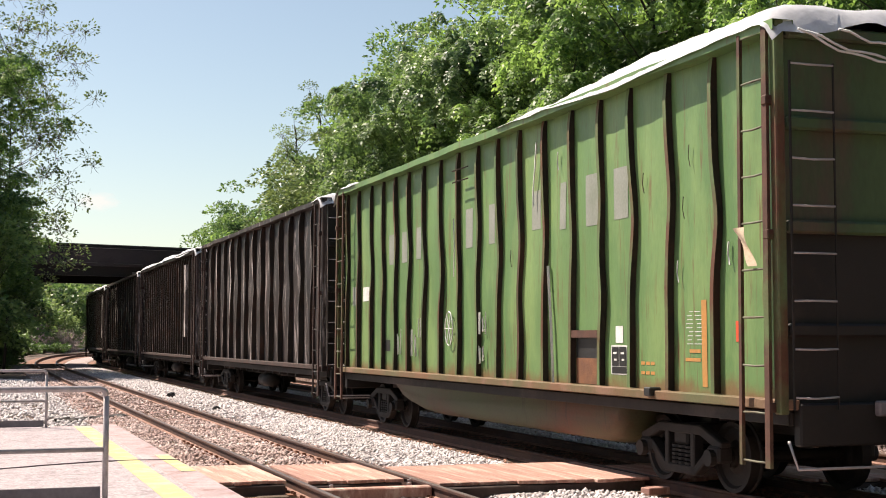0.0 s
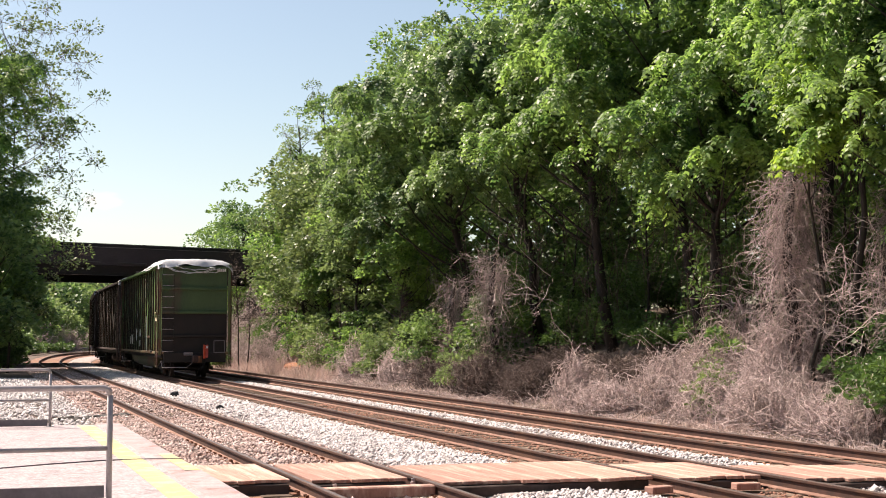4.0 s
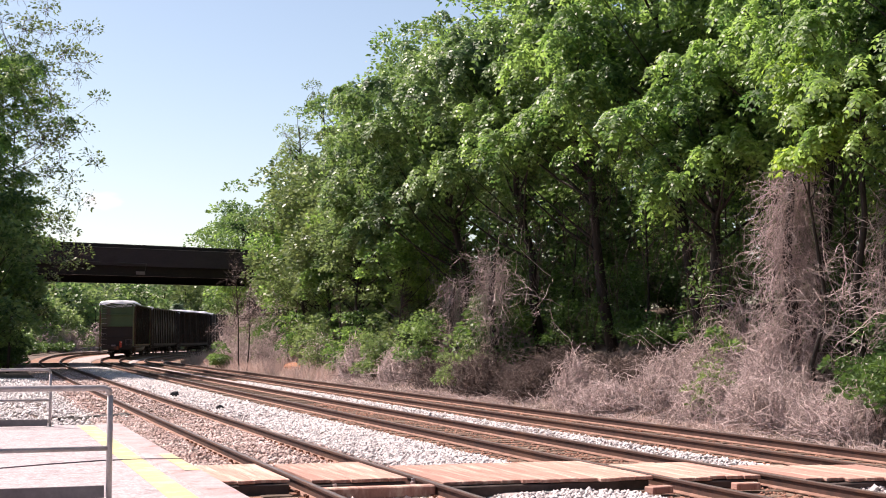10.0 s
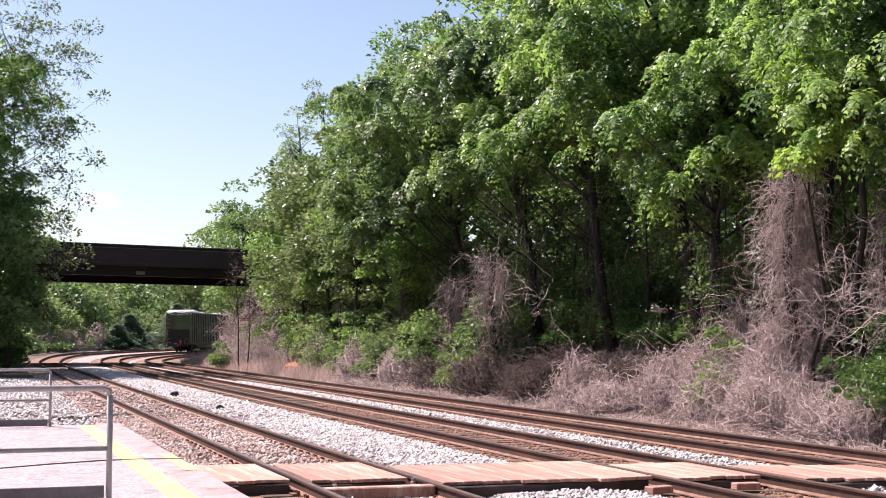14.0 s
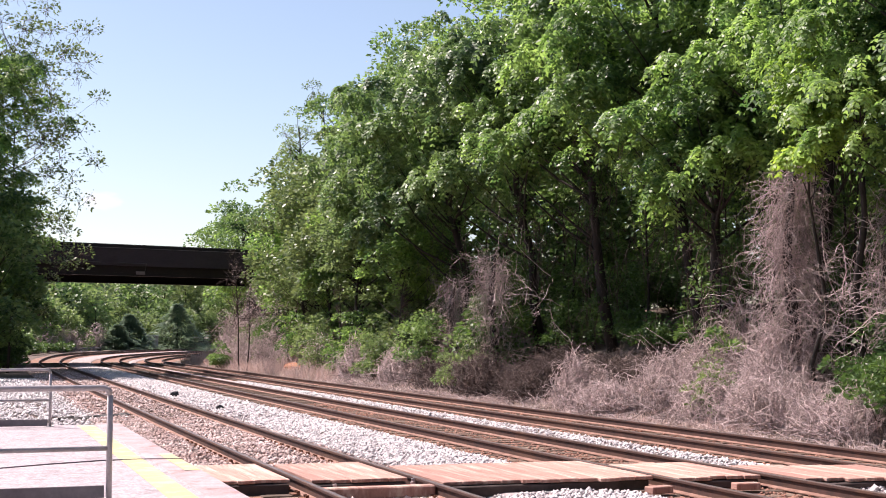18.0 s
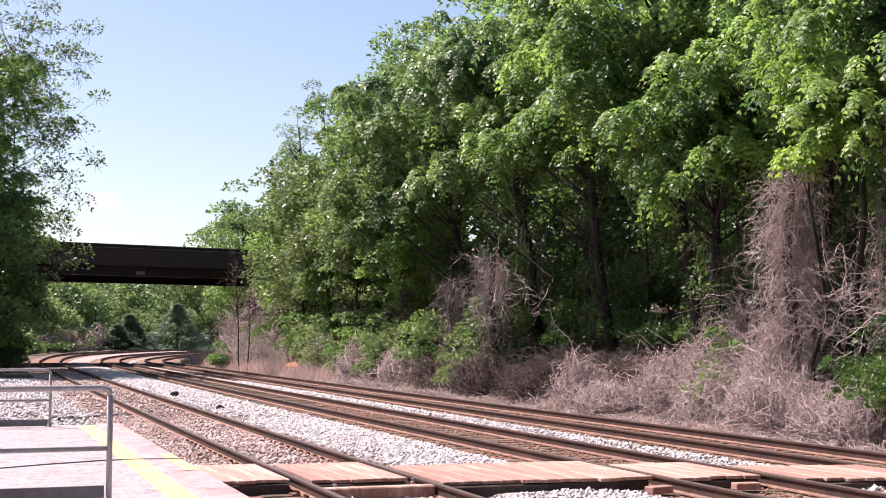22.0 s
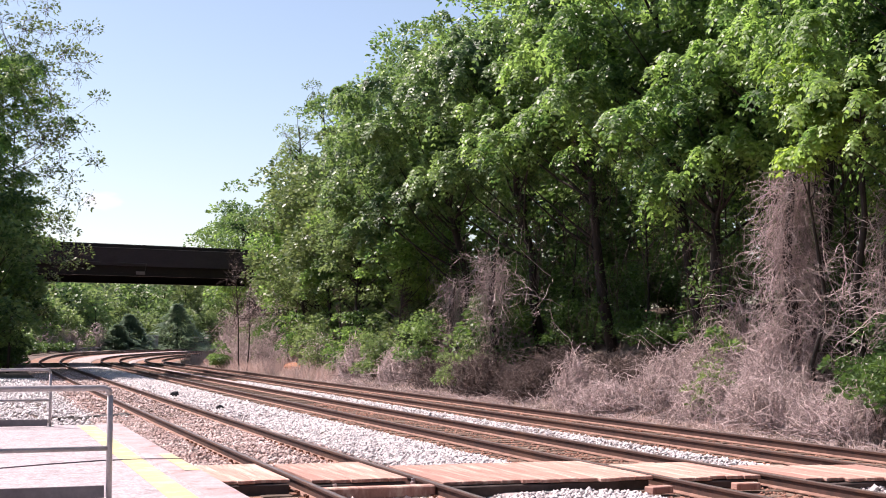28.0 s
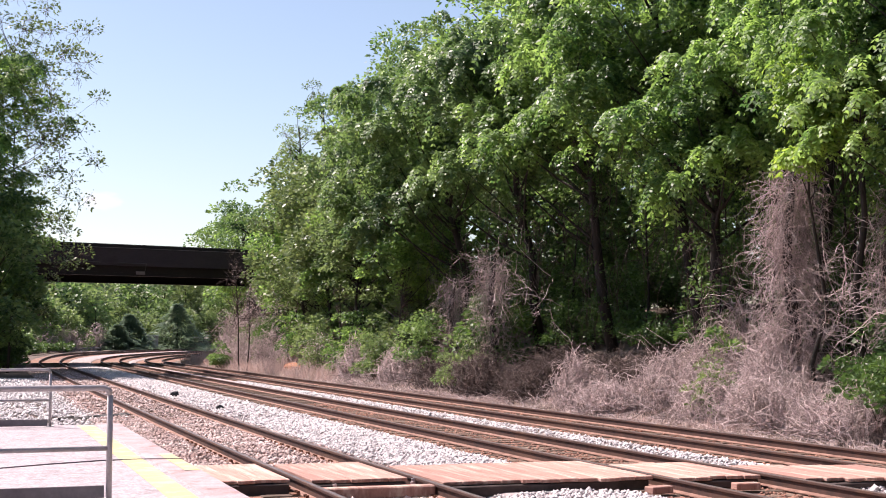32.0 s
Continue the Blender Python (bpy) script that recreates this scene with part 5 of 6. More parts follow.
def tree(name, label, x, y, height, rx, rz, seed, mat, kind="leaf", size=0.22, clumps=46, per=240, trunk_r=0.16, crown_z=None, lean=(0, 0), shell=0.55, cr=1.15, base_z=None, ry=None, group="bank trees", spread=1.0, twiggy=0, gaps=3.0, ivy=0, inner=0):
    """A tapered trunk, limbs out to the clumps, and a crown of leaves."""
    rng = np.random.default_rng(seed)
    z0 = gz(x, y) if base_z is None else base_z
    t = thing(name, label, "tree", group, at=(x, y, z0))
    cz = height - rz if crown_z is None else crown_z
    ry = ry or rx
    d = scatter_dirs(rng, int(clumps * gaps))
    rad = rng.uniform(shell, 1.0, (len(d), 1))
    c = d * rad * np.array([rx, ry, rz])
    wob = np.array([noise.noise(Vector(p) * 0.35 + Vector((seed, 0, 0))) for p in c])
    c = c[np.argsort(-wob)[:clumps]]
    c += np.array([lean[0], lean[1], cz])
    r = cr * rng.uniform(0.65, 1.35, len(c)) * spread
    v, q = tuft_leaves(rng, c, r, per, size) if kind == "tuft" else clump_leaves(rng, c, r, per, kind, size)
    from_arrays("crown", v, q, mat, t)
    # added deep-green fill inside the crown: blocks sun and darkens the gaps
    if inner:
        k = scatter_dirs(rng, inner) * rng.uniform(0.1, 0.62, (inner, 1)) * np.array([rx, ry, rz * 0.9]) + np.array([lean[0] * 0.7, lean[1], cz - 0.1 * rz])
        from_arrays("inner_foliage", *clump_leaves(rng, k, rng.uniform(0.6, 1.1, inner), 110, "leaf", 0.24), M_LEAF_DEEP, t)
    if twiggy:
        k = np.repeat(np.arange(len(c)), twiggy)
        e = c[k] + scatter_dirs(rng, len(k)) * r[k][:, None] * rng.uniform(0.5, 1.2, (len(k), 1))
        w = from_arrays("spray", *strands(rng, c[k], e, rng.normal(0, 0.08, (len(k), 3)), 0.014, 4, 0.14), M_TWIG_DARK, t)
        w["kind"] = "stuff"
    bm = bmesh.new()
    top = Vector((lean[0] * 0.8, lean[1] * 0.8, cz + rz * 0.45))
    pts = [Vector((0, 0, -0.3)).lerp(top, k / 6) + Vector((rng.normal(0, 0.12), rng.normal(0, 0.12), 0)) * (k > 0) for k in range(7)]
    tube(bm, pts, [trunk_r * (1.25 - k * 0.17) for k in range(7)], 8)
    part("trunk", bm, M_BARK, t, smooth=True)
    if ivy:
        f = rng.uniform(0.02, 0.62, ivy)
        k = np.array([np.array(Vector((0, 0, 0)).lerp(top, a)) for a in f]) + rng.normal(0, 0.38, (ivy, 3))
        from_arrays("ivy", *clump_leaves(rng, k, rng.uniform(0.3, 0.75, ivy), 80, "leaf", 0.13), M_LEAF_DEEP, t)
        n = ivy * 5
        a = k[rng.integers(0, ivy, n)] + rng.normal(0, 0.45, (n, 3)) + np.array([0, 0, 0.6])
        b = a + np.stack([rng.normal(0, 0.3, n), rng.normal(0, 0.3, n), -rng.uniform(0.6, 2.4, n)], 1)
        b[:, 2] = np.maximum(b[:, 2], 0.0)
        w = from_arrays("hanging_vine", *strands(rng, a, b, rng.normal(0, 0.12, (n, 3)), 0.011, 4, 0.12), M_TWIG_DARK, t)
        w["kind"] = "stuff"
    bm = bmesh.new()
    for p in c[:: max(1, len(c) // (22 if not twiggy else 60))]:
        p = Vector(p)
        reach = math.hypot(p.x, p.y)
        want = min(max(p.z - 0.75 * reach, 0.22 * top.z), 0.97 * top.z)
        f = (want - pts[0].z) / (top.z - pts[0].z) * 6
        a = pts[int(f)].lerp(pts[min(int(f) + 1, 6)], f - int(f))
        bow = Vector((rng.normal(0, 0.05), rng.normal(0, 0.05), -0.06)) * (p - a).length
        tube(bm, [a, a.lerp(p, 0.3) + bow * 0.8, a.lerp(p, 0.62) + bow, p], [trunk_r * 0.36, trunk_r * 0.25, trunk_r * 0.15, trunk_r * 0.05], 5, cap=False)
    part("branchwork", bm, M_BARK, t, smooth=True)
    return t


def strands(rng, P0, P1, sag, r, segs=5, wob=0.12):
    """Thin three-sided stems from P0 to P1, bowed by sag: vertices and quads."""
    n = len(P0)
    f = np.linspace(0, 1, segs + 1)
    pts = P0[:, None] + (P1 - P0)[:, None] * f[None, :, None]
    pts += (sag[:, None, :] * (4 * f * (1 - f))[None, :, None])
    pts += rng.normal(0, 1, pts.shape) * wob * (np.linalg.norm(P1 - P0, axis=1) * 0.25)[:, None, None] * (f > 0)[None, :, None]
    d = unit(np.gradient(pts, axis=1))
    u = unit(np.cross(d, np.array([0.3, 0.2, 0.93])))
    w = np.cross(d, u)
    rr = (np.broadcast_to(r, n)[:, None] * (1 - 0.6 * f)[None])[:, :, None]
    ring = np.stack([pts + (u * math.cos(a) + w * math.sin(a)) * rr for a in (0, 2.0944, 4.18879)], 2)
    v = ring.reshape(-1, 3)
    base = np.arange(n * (segs + 1) * 3).reshape(n, segs + 1, 3)
    a, b = base[:, :-1], base[:, 1:]
    q = np.stack([a, np.roll(a, -1, 2), np.roll(b, -1, 2), b], -1).reshape(-1, 4)
    return v, q


def merge(*vq):
    vs, qs, k = [], [], 0
    for v, q in vq:
        vs.append(v), qs.append(q + k)
        k += len(v)
    return np.concatenate(vs), np.concatenate(qs)


def mound(label, x, y, w, d, h, seed, n=500, mat=None, r=0.008, name="dead_vine_mound"):
    """A heap of dead vines: stems that arch over one another."""
    rng = np.random.default_rng(seed)
    z0 = gz(x, y)
    def on(f):
        a = rng.uniform(0, 2 * math.pi, n)
        q = np.sqrt(rng.uniform(0, 1, n)) * f
        px, py = np.cos(a) * q, np.sin(a) * q
        lump = 0.8 + 0.35 * np.sin(px * 5 + seed) * np.cos(py * 4 + 2 * seed)
        return np.stack([px * w, py * d, h * np.sqrt(np.maximum(1 - q * q, 0)) * lump], 1)
    top = on(1.0)
    end = top + rng.normal(0, 1, (n, 3)) * np.array([0.45, 0.45, 0.3]) * min(w, 1.5)
    end[:, 2] = np.maximum(end[:, 2] - 0.25 * h * rng.uniform(0, 1, n), 0.0)
    A = strands(rng, top, end, np.stack([np.zeros(n), np.zeros(n), rng.uniform(0.02, 0.3, n)], 1), r, 4, 0.35)
    low = on(0.95)
    low[:, 2] *= rng.uniform(0, 0.25, n)
    B = strands(rng, low, top, rng.normal(0, 0.25, (n, 3)) + np.array([-0.15, 0, 0.1]), r * 1.3, 4, 0.3)
    ob = from_arrays(name, *merge(A, B), mat or M_TWIG)
    ob.matrix_basis = Matrix.Translation((x, y, z0))
    return tagged(ob, label, "brush", "dead brush", kind="stuff")


def shrub(label, x, y, rx, ry, rz, seed, mat, kind="leaf", size=0.14, clumps=16, per=170, cr=0.45, z=None, name="shrub", group="shrubs"):
    rng = np.random.default_rng(seed)
    z0 = gz(x, y) if z is None else z
    t = thing(name, label, "shrub", group, at=(x, y, z0))
    d = scatter_dirs(rng, clumps)
    d[:, 2] = np.abs(d[:, 2])
    c = d * rng.uniform(0.25, 1, (clumps, 1)) * np.array([rx, ry, rz]) + np.array([0, 0, 0.2])
    v, q = clump_leaves(rng, c, cr * rng.uniform(0.7, 1.3, clumps), per, kind, size)
    v[:, 2] = np.maximum(v[:, 2], 0.0)
    from_arrays("foliage", v, q, mat, t)
    n = clumps
    s = strands(rng, rng.normal(0, 0.12, (n, 3)) * np.array([1, 1, 0]), c, rng.normal(0, 0.1, (n, 3)), 0.014, 4, 0.15)
    from_arrays("stemwork", *s, M_TWIG_DARK, t)
    return t


def fringe(name, label, o0, o1, s0, s1, n, h, mat, seed, category="grass"):
    """Dry blades and stalks over a strip beside the line."""
    rng = np.random.default_rng(seed)
    o, s = rng.uniform(o0, o1, n), rng.uniform(s0, s1, n)
    th = np.interp(s, S, TH)
    x, y = np.interp(s, S, CX) + o * np.cos(th), np.interp(s, S, CY) - o * np.sin(th)
    patch = np.array([noise.noise(Vector((a * 0.5, b * 0.5, 7))) for a, b in zip(x, y)])
    keep = patch > rng.uniform(-0.7, 0.25, n)
    x, y, patch = x[keep], y[keep], patch[keep]
    n = len(x)
    P = np.stack([x, y, ground_z(x, y) - 0.02], 1)
    D = unit(np.array([0, 0, 1.0]) + rng.normal(0, 0.45, (n, 3)))
    U = unit(np.cross(D, scatter_dirs(rng, n)))
    ob = from_arrays(name, *leaf_quads(P, D, U, h * rng.uniform(0.4, 1.3, n) * (1 + patch), 0.012 + 0.014 * rng.uniform(0, 1, n)), mat)
    return tagged(ob, label, category, kind="stuff")


def litter(name, label, o0, o1, s0, s1, n, seed):
    """Fallen sticks on the ground."""
    rng = np.random.default_rng(seed)
    o, s = rng.uniform(o0, o1, n), rng.uniform(s0, s1, n)
    th = np.interp(s, S, TH)
    x, y = np.interp(s, S, CX) + o * np.cos(th), np.interp(s, S, CY) - o * np.sin(th)
    P = np.stack([x, y, ground_z(x, y) + rng.uniform(0, 0.12, n)], 1)
    d = unit(rng.normal(0, 1, (n, 3)) * np.array([1, 1, 0.25])) * rng.uniform(0.15, 0.9, (n, 1))
    v, q = strands(rng, P, P + d, rng.normal(0, 0.05, (n, 3)), rng.uniform(0.005, 0.014, n), 4, 0.2)
    return tagged(from_arrays(name, v, q, M_TWIG), label, "brush", kind="stuff")


def vine_column(label, x, y, w, d, h, seed, n=900):
    """A dead trunk wrapped in hanging dry vines."""
    rng = np.random.default_rng(seed)
    z0 = gz(x, y)
    a = rng.uniform(0, 2 * math.pi, n)
    z = h * rng.uniform(0, 1, n) ** 0.8
    rad = (0.55 + 0.45 * np.sin(z * 1.7 + seed)) * 0.35 + 0.75 - 0.25 * z / h
    top = np.stack([np.cos(a) * w * rad, np.sin(a) * d * rad, z], 1) * rng.uniform(0.55, 1.08, (n, 1)) ** np.array([1, 1, 0])
    low = top + np.stack([rng.normal(0, 0.42, n), rng.normal(0, 0.4, n), -rng.uniform(0.2, 1.7, n)], 1)
    low[:, 2] = np.maximum(low[:, 2], 0)
    A = strands(rng, top, low, rng.normal(0, 0.28, (n, 3)), 0.006, 6, 0.22)
    m = n // 2
    B = strands(rng, top[:m], top[:m] + rng.normal(0, 0.5, (m, 3)) * np.array([1, 1, 0.7]), rng.normal(0, 0.3, (m, 3)), 0.007, 6, 0.25)
    t = thing("vine_draped_trunk", label, "dead tree", "vine-draped trunks", at=(x, y, z0))
    v = from_arrays("dead_vines", *merge(A, B), M_TWIG, t)
    v["kind"] = "stuff"
    bm = bmesh.new()
    tube(bm, [(0, 0, -0.2), (0.1, 0.05, h * 0.3), (-0.05, 0.1, h * 0.65), (0.1, 0, h)], [0.18, 0.15, 0.12, 0.06], 8)
    part("trunk", bm, M_BARK, t, smooth=True)
    return t


def bare_tree(label, x, y, h, seed, lean=0.0, twigs=26, r=0.05, name="bare_sapling", mat=None):
    rng = np.random.default_rng(seed)
    t = thing(name, label, "sapling", "bare saplings", at=(x, y, gz(x, y)))
    pts = [Vector((lean * f * h + 0.05 * math.sin(f * 7 + seed), 0.05 * math.cos(f * 5 + seed), f * h - 0.1 * (f == 0))) for f in np.linspace(0, 1, 8)]
    bm = bmesh.new()
    tube(bm, pts, [r * (1 - 0.8 * k / 7) for k in range(8)], 6)
    part("stem", bm, M_BARK, t, smooth=True)
    f = rng.uniform(0.35, 1, twigs)
    P0 = np.array([np.array(pts[0].lerp(pts[-1], v)) for v in f])
    d = unit(rng.normal(0, 1, (twigs, 3)) * np.array([1, 1, 0.4]) + np.array([0, 0, 0.8]))
    P1 = P0 + d * (h * 0.32 * (1.2 - f))[:, None] * rng.uniform(0.5, 1.2, (twigs, 1))
    A = strands(rng, P0, P1, rng.normal(0, 0.08, (twigs, 3)), r * 0.35, 5, 0.12)
    k = np.repeat(np.arange(twigs), 4)
    g = rng.uniform(0.3, 1, len(k))[:, None]
    Q0 = P0[k] + (P1 - P0)[k] * g
    Q1 = Q0 + unit((P1 - P0)[k] + rng.normal(0, 0.9, (len(k), 3))) * rng.uniform(0.1, 0.5, (len(k), 1)) * h * 0.15
    B = strands(rng, Q0, Q1, rng.normal(0, 0.04, (len(k), 3)), r * 0.2, 4, 0.12)
    tw = from_arrays("spray", *merge(A, B), mat or M_TWIG_DARK, t)
    tw["kind"] = "stuff"
    return t


def boughs(label, x, y, z, length, n, seed, sx=-1.0):
    """Bare bleached boughs that reach out from the thicket."""
    rng = np.random.default_rng(seed)
    P0 = np.stack([rng.normal(0, 0.4, n), rng.normal(0, 1.2, n), rng.uniform(0, 1.6, n)], 1)
    d = unit(np.stack([sx * rng.uniform(0.1, 0.8, n), rng.normal(0, 0.8, n), rng.normal(0.1, 0.35, n)], 1))
    P1 = P0 + d * length * rng.uniform(0.5, 1.2, (n, 1))
    A = strands(rng, P0, P1, rng.normal(0, 0.25, (n, 3)) + np.array([0, 0, 0.15]), 0.012, 7, 0.09)
    k = np.repeat(np.arange(n), 5)
    g = rng.uniform(0.3, 1, len(k))[:, None]
    Q0 = P0[k] + (P1 - P0)[k] * g
    B = strands(rng, Q0, Q0 + unit(d[k] + rng.normal(0, 0.7, (len(k), 3))) * rng.uniform(0.2, 0.9, (len(k), 1)), rng.normal(0, 0.1, (len(k), 3)), 0.006, 5, 0.14)
    ob = from_arrays("bare_boughs", *merge(A, B), M_TWIG)
    ob.matrix_basis = Matrix.Translation((x, y, z))
    return tagged(ob, label, "branches", "bare boughs", kind="stuff")


def woods():
    R = random.Random(5)
    # bank trees that overhang the far track's verge
    front = [(18.8, 20.5, 12.0, M_LEAF_SUN, 4.4), (19.6, 28.0, 14.4, M_LEAF_SUN, 5.0), (18.0, 30.2, 9.8, M_LEAF_SUN, 2.6), (20.6, 35.4, 14.6, M_LEAF_SUN, 4.0), (20.4, 41.0, 14.6, M_LEAF_SUN, 3.8), (20.4, 47, 14.6, M_LEAF, 4.0), (20.2, 54, 14, M_LEAF, 4.0), (20.0, 61, 14.5, M_LEAF, 4.6)]
    for i, (x, y, h, m, rz) in enumerate(front):
        big = h > 10
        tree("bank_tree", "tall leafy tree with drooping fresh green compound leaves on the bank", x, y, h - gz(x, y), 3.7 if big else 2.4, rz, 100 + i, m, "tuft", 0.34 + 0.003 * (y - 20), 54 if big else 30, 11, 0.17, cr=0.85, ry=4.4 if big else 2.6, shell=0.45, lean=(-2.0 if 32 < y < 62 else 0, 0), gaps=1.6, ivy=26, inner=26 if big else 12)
    tree("bank_tree", "leafy tree with fresh yellow-green compound leaves leaning out of the bank", 17.6, 23.6, 9.6, 1.8, 2.2, 133, M_LEAF_SUN, "tuft", 0.32, 30, 13, 0.09, cr=0.65, shell=0.4, crown_z=7.4, lean=(-0.2, 0.2))
    tree("bank_tree", "young tree with bright lime green leaves on the bank", 17.6, 25.4, 7.6, 1.3, 1.2, 131, M_LEAF_LIME, "tuft", 0.30, 26, 9, 0.05, cr=0.45, shell=0.3, crown_z=6.3, lean=(-1.0, -0.8))
    back = [(26, 24, 19), (26, 31, 20), (25.5, 38, 20), (26, 46, 21), (25.5, 53, 22), (25, 60, 22), (24.5, 68, 21.5), (24, 74, 19.6)]
    for i, (x, y, h) in enumerate(back):
        tree("bank_tree", "tall mature broadleaf tree on top of the bank", x, y, h - gz(x, y), 4.9, 8.0, 200 + i, M_LEAF_SUN if i % 2 else M_LEAF, "leaf", 0.25, 110, 150, 0.24, cr=1.25)
    far = [(19.4, 68.5, 13.0, M_LEAF_GREY, 5.4), (19.2, 76, 13.0, M_LEAF_GREY, 5.6), (20.9, 84, 12.2, M_LEAF_SUN, 5.4), (22.6, 92, 11.8, M_LEAF_GREY, 5.2), (24.2, 99, 12.0, M_LEAF_GREY, 5.2), (24.5, 122, 12.4, M_LEAF_SUN, 5.2), (27, 131, 12.6, M_LEAF, 5.4), (30, 140, 12.0, M_LEAF_GREY, 5.4)]
    for i, (x, y, h, m, rz) in enumerate(far):
        tree("bank_tree", "broadleaf tree with grey-green spring leaves by the tracks", x, y, h - gz(x, y), 3.8, rz, 300 + i, m, "leaf", 0.25, 84, 170, 0.16, cr=1.2, ry=4.6)
    for i, (x, y, h, m) in enumerate(((18.2, 57.5, 7.4, M_LEAF_SUN), (18.0, 63.5, 8.4, M_LEAF_FAR), (17.9, 69.5, 8.6, M_LEAF_SUN), (18.1, 76, 8.6, M_LEAF_FAR), (19.3, 83, 8.0, M_LEAF_SUN), (20.9, 90, 8.0, M_LEAF_FAR))):
        tree("bank_tree", "low bushy tree with sunlit spring leaves on the bank", x, y, h - gz(x, y), 2.0, 2.5, 360 + i, m, "leaf", 0.19, 60, 120, 0.09, cr=0.75, ry=3.0, shell=0.4)
    for i, (x, y, h) in enumerate(((23.2, 84, 17.6), (23.4, 92, 15.6), (27.0, 97, 14.5))):
        tree("bank_tree", "tall mature broadleaf tree on top of the bank", x, y, h - gz(x, y), 4.0, 6.0, 340 + i, M_LEAF, "leaf", 0.27, 70, 180, 0.2, cr=1.3)
    for i in range(20):
        x, y = 31.5 + R.uniform(-1.5, 2), 17 + i * 5.0
        tree("back_tree", "dense dark green tree behind the bank trees", x, y, 14 + R.uniform(-2, 3), 4.6, 7.4, 400 + i, M_LEAF_DEEP, "leaf", 0.58, 54, 42, 0.2, cr=1.8, group="back trees")
    tree("slender_tree", "slender half-bare tree standing above the canopy", 23.4, 100, 18.6, 2.0, 5.6, 511, M_LEAF_FAR, "leaf", 0.16, 30, 110, 0.14, cr=0.75, shell=0.3, twiggy=5)
    tree("slender_tree", "slender half-bare tree standing above the canopy", 23.0, 90, 18.2, 2.4, 5.6, 512, M_LEAF_GREY, "leaf", 0.16, 34, 120, 0.14, cr=0.85, shell=0.3, twiggy=5)
    # undergrowth added beneath the trees, its dark leaf colour standing in for deep shade
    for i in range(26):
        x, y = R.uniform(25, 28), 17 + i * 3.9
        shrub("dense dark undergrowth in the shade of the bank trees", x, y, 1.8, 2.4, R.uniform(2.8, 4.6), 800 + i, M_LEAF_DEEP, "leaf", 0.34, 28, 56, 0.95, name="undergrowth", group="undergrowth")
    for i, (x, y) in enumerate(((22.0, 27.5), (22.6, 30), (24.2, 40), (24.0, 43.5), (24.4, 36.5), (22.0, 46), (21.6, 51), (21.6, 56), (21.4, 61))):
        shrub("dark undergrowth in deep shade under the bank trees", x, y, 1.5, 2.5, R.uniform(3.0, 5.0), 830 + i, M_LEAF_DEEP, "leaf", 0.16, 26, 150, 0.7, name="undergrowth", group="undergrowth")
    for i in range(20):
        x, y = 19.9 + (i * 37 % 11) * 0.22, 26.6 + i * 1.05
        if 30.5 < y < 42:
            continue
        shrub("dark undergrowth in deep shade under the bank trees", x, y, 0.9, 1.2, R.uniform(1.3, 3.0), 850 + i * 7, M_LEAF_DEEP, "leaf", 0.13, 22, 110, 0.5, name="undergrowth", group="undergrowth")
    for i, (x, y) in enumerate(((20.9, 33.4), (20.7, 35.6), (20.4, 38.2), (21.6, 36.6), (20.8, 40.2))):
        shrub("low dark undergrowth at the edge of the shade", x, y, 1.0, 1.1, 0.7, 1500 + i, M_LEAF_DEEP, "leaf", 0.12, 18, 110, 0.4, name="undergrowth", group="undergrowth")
    # twig heaps given the dark tone in place of shade
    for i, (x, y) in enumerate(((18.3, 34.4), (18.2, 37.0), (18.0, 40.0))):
        mound("tangle of dead twigs coloured dark for the bank trees' shade", x, y, 0.9, 1.2, 0.9, 170 + i, mat=M_TWIG_DARK, n=220, r=0.009)
    for i in range(16):
        x, y = R.uniform(19.5, 23.5), 25 + i * 2.6
        bare_tree("thin dark stem in the shade of the bank trees", x, y, R.uniform(3.5, 6.5), 880 + i, R.uniform(-0.08, 0.08), 18, 0.06, name="understory_stem")
    # trees past the platform's end, reaching over the near track
    tree("platform_tree", "large leafy tree with drooping boughs beyond the platform", -1.2, 80, 24.5, 6.0, 11.4, 601, M_LEAF_SUN, "tuft", 0.5, 80, 14, 0.38, cr=1.35, shell=0.45, crown_z=12.6, group="platform trees", gaps=1.5)
    tree("platform_tree", "half-bare tree with small grey leaves beyond the platform", 2.2, 84, 26.0, 5.8, 12.0, 603, M_LEAF_GREY, "leaf", 0.22, 270, 52, 0.075, cr=0.85, shell=0.2, crown_z=14.2, group="platform trees", twiggy=9, gaps=1.25)
    tree("platform_tree", "dark leafy tree beyond the platform", -0.2, 88, 12.0, 5.2, 5.0, 602, M_LEAF, "leaf", 0.27, 90, 200, 0.30, cr=1.3, group="platform trees")
    tree("platform_tree", "dark leafy tree beyond the platform", 1.4, 91, 10.0, 2.6, 5.0, 604, M_LEAF_DEEP, "leaf", 0.26, 90, 170, 0.30, cr=1.4, crown_z=4.8, group="platform trees")
    tree("platform_tree", "dense dark leafy tree beyond the platform", -0.3, 77, 11.5, 4.6, 5.8, 605, M_LEAF, "leaf", 0.27, 110, 150, 0.26, cr=1.25, crown_z=6.2, group="platform trees")
    tree("platform_tree", "leafy tree that shades the ballast beyond the platform", -4.6, 68, 11.5, 4.2, 3.4, 606, M_LEAF, "leaf", 0.3, 46, 70, 0.22, cr=0.9, group="platform trees")
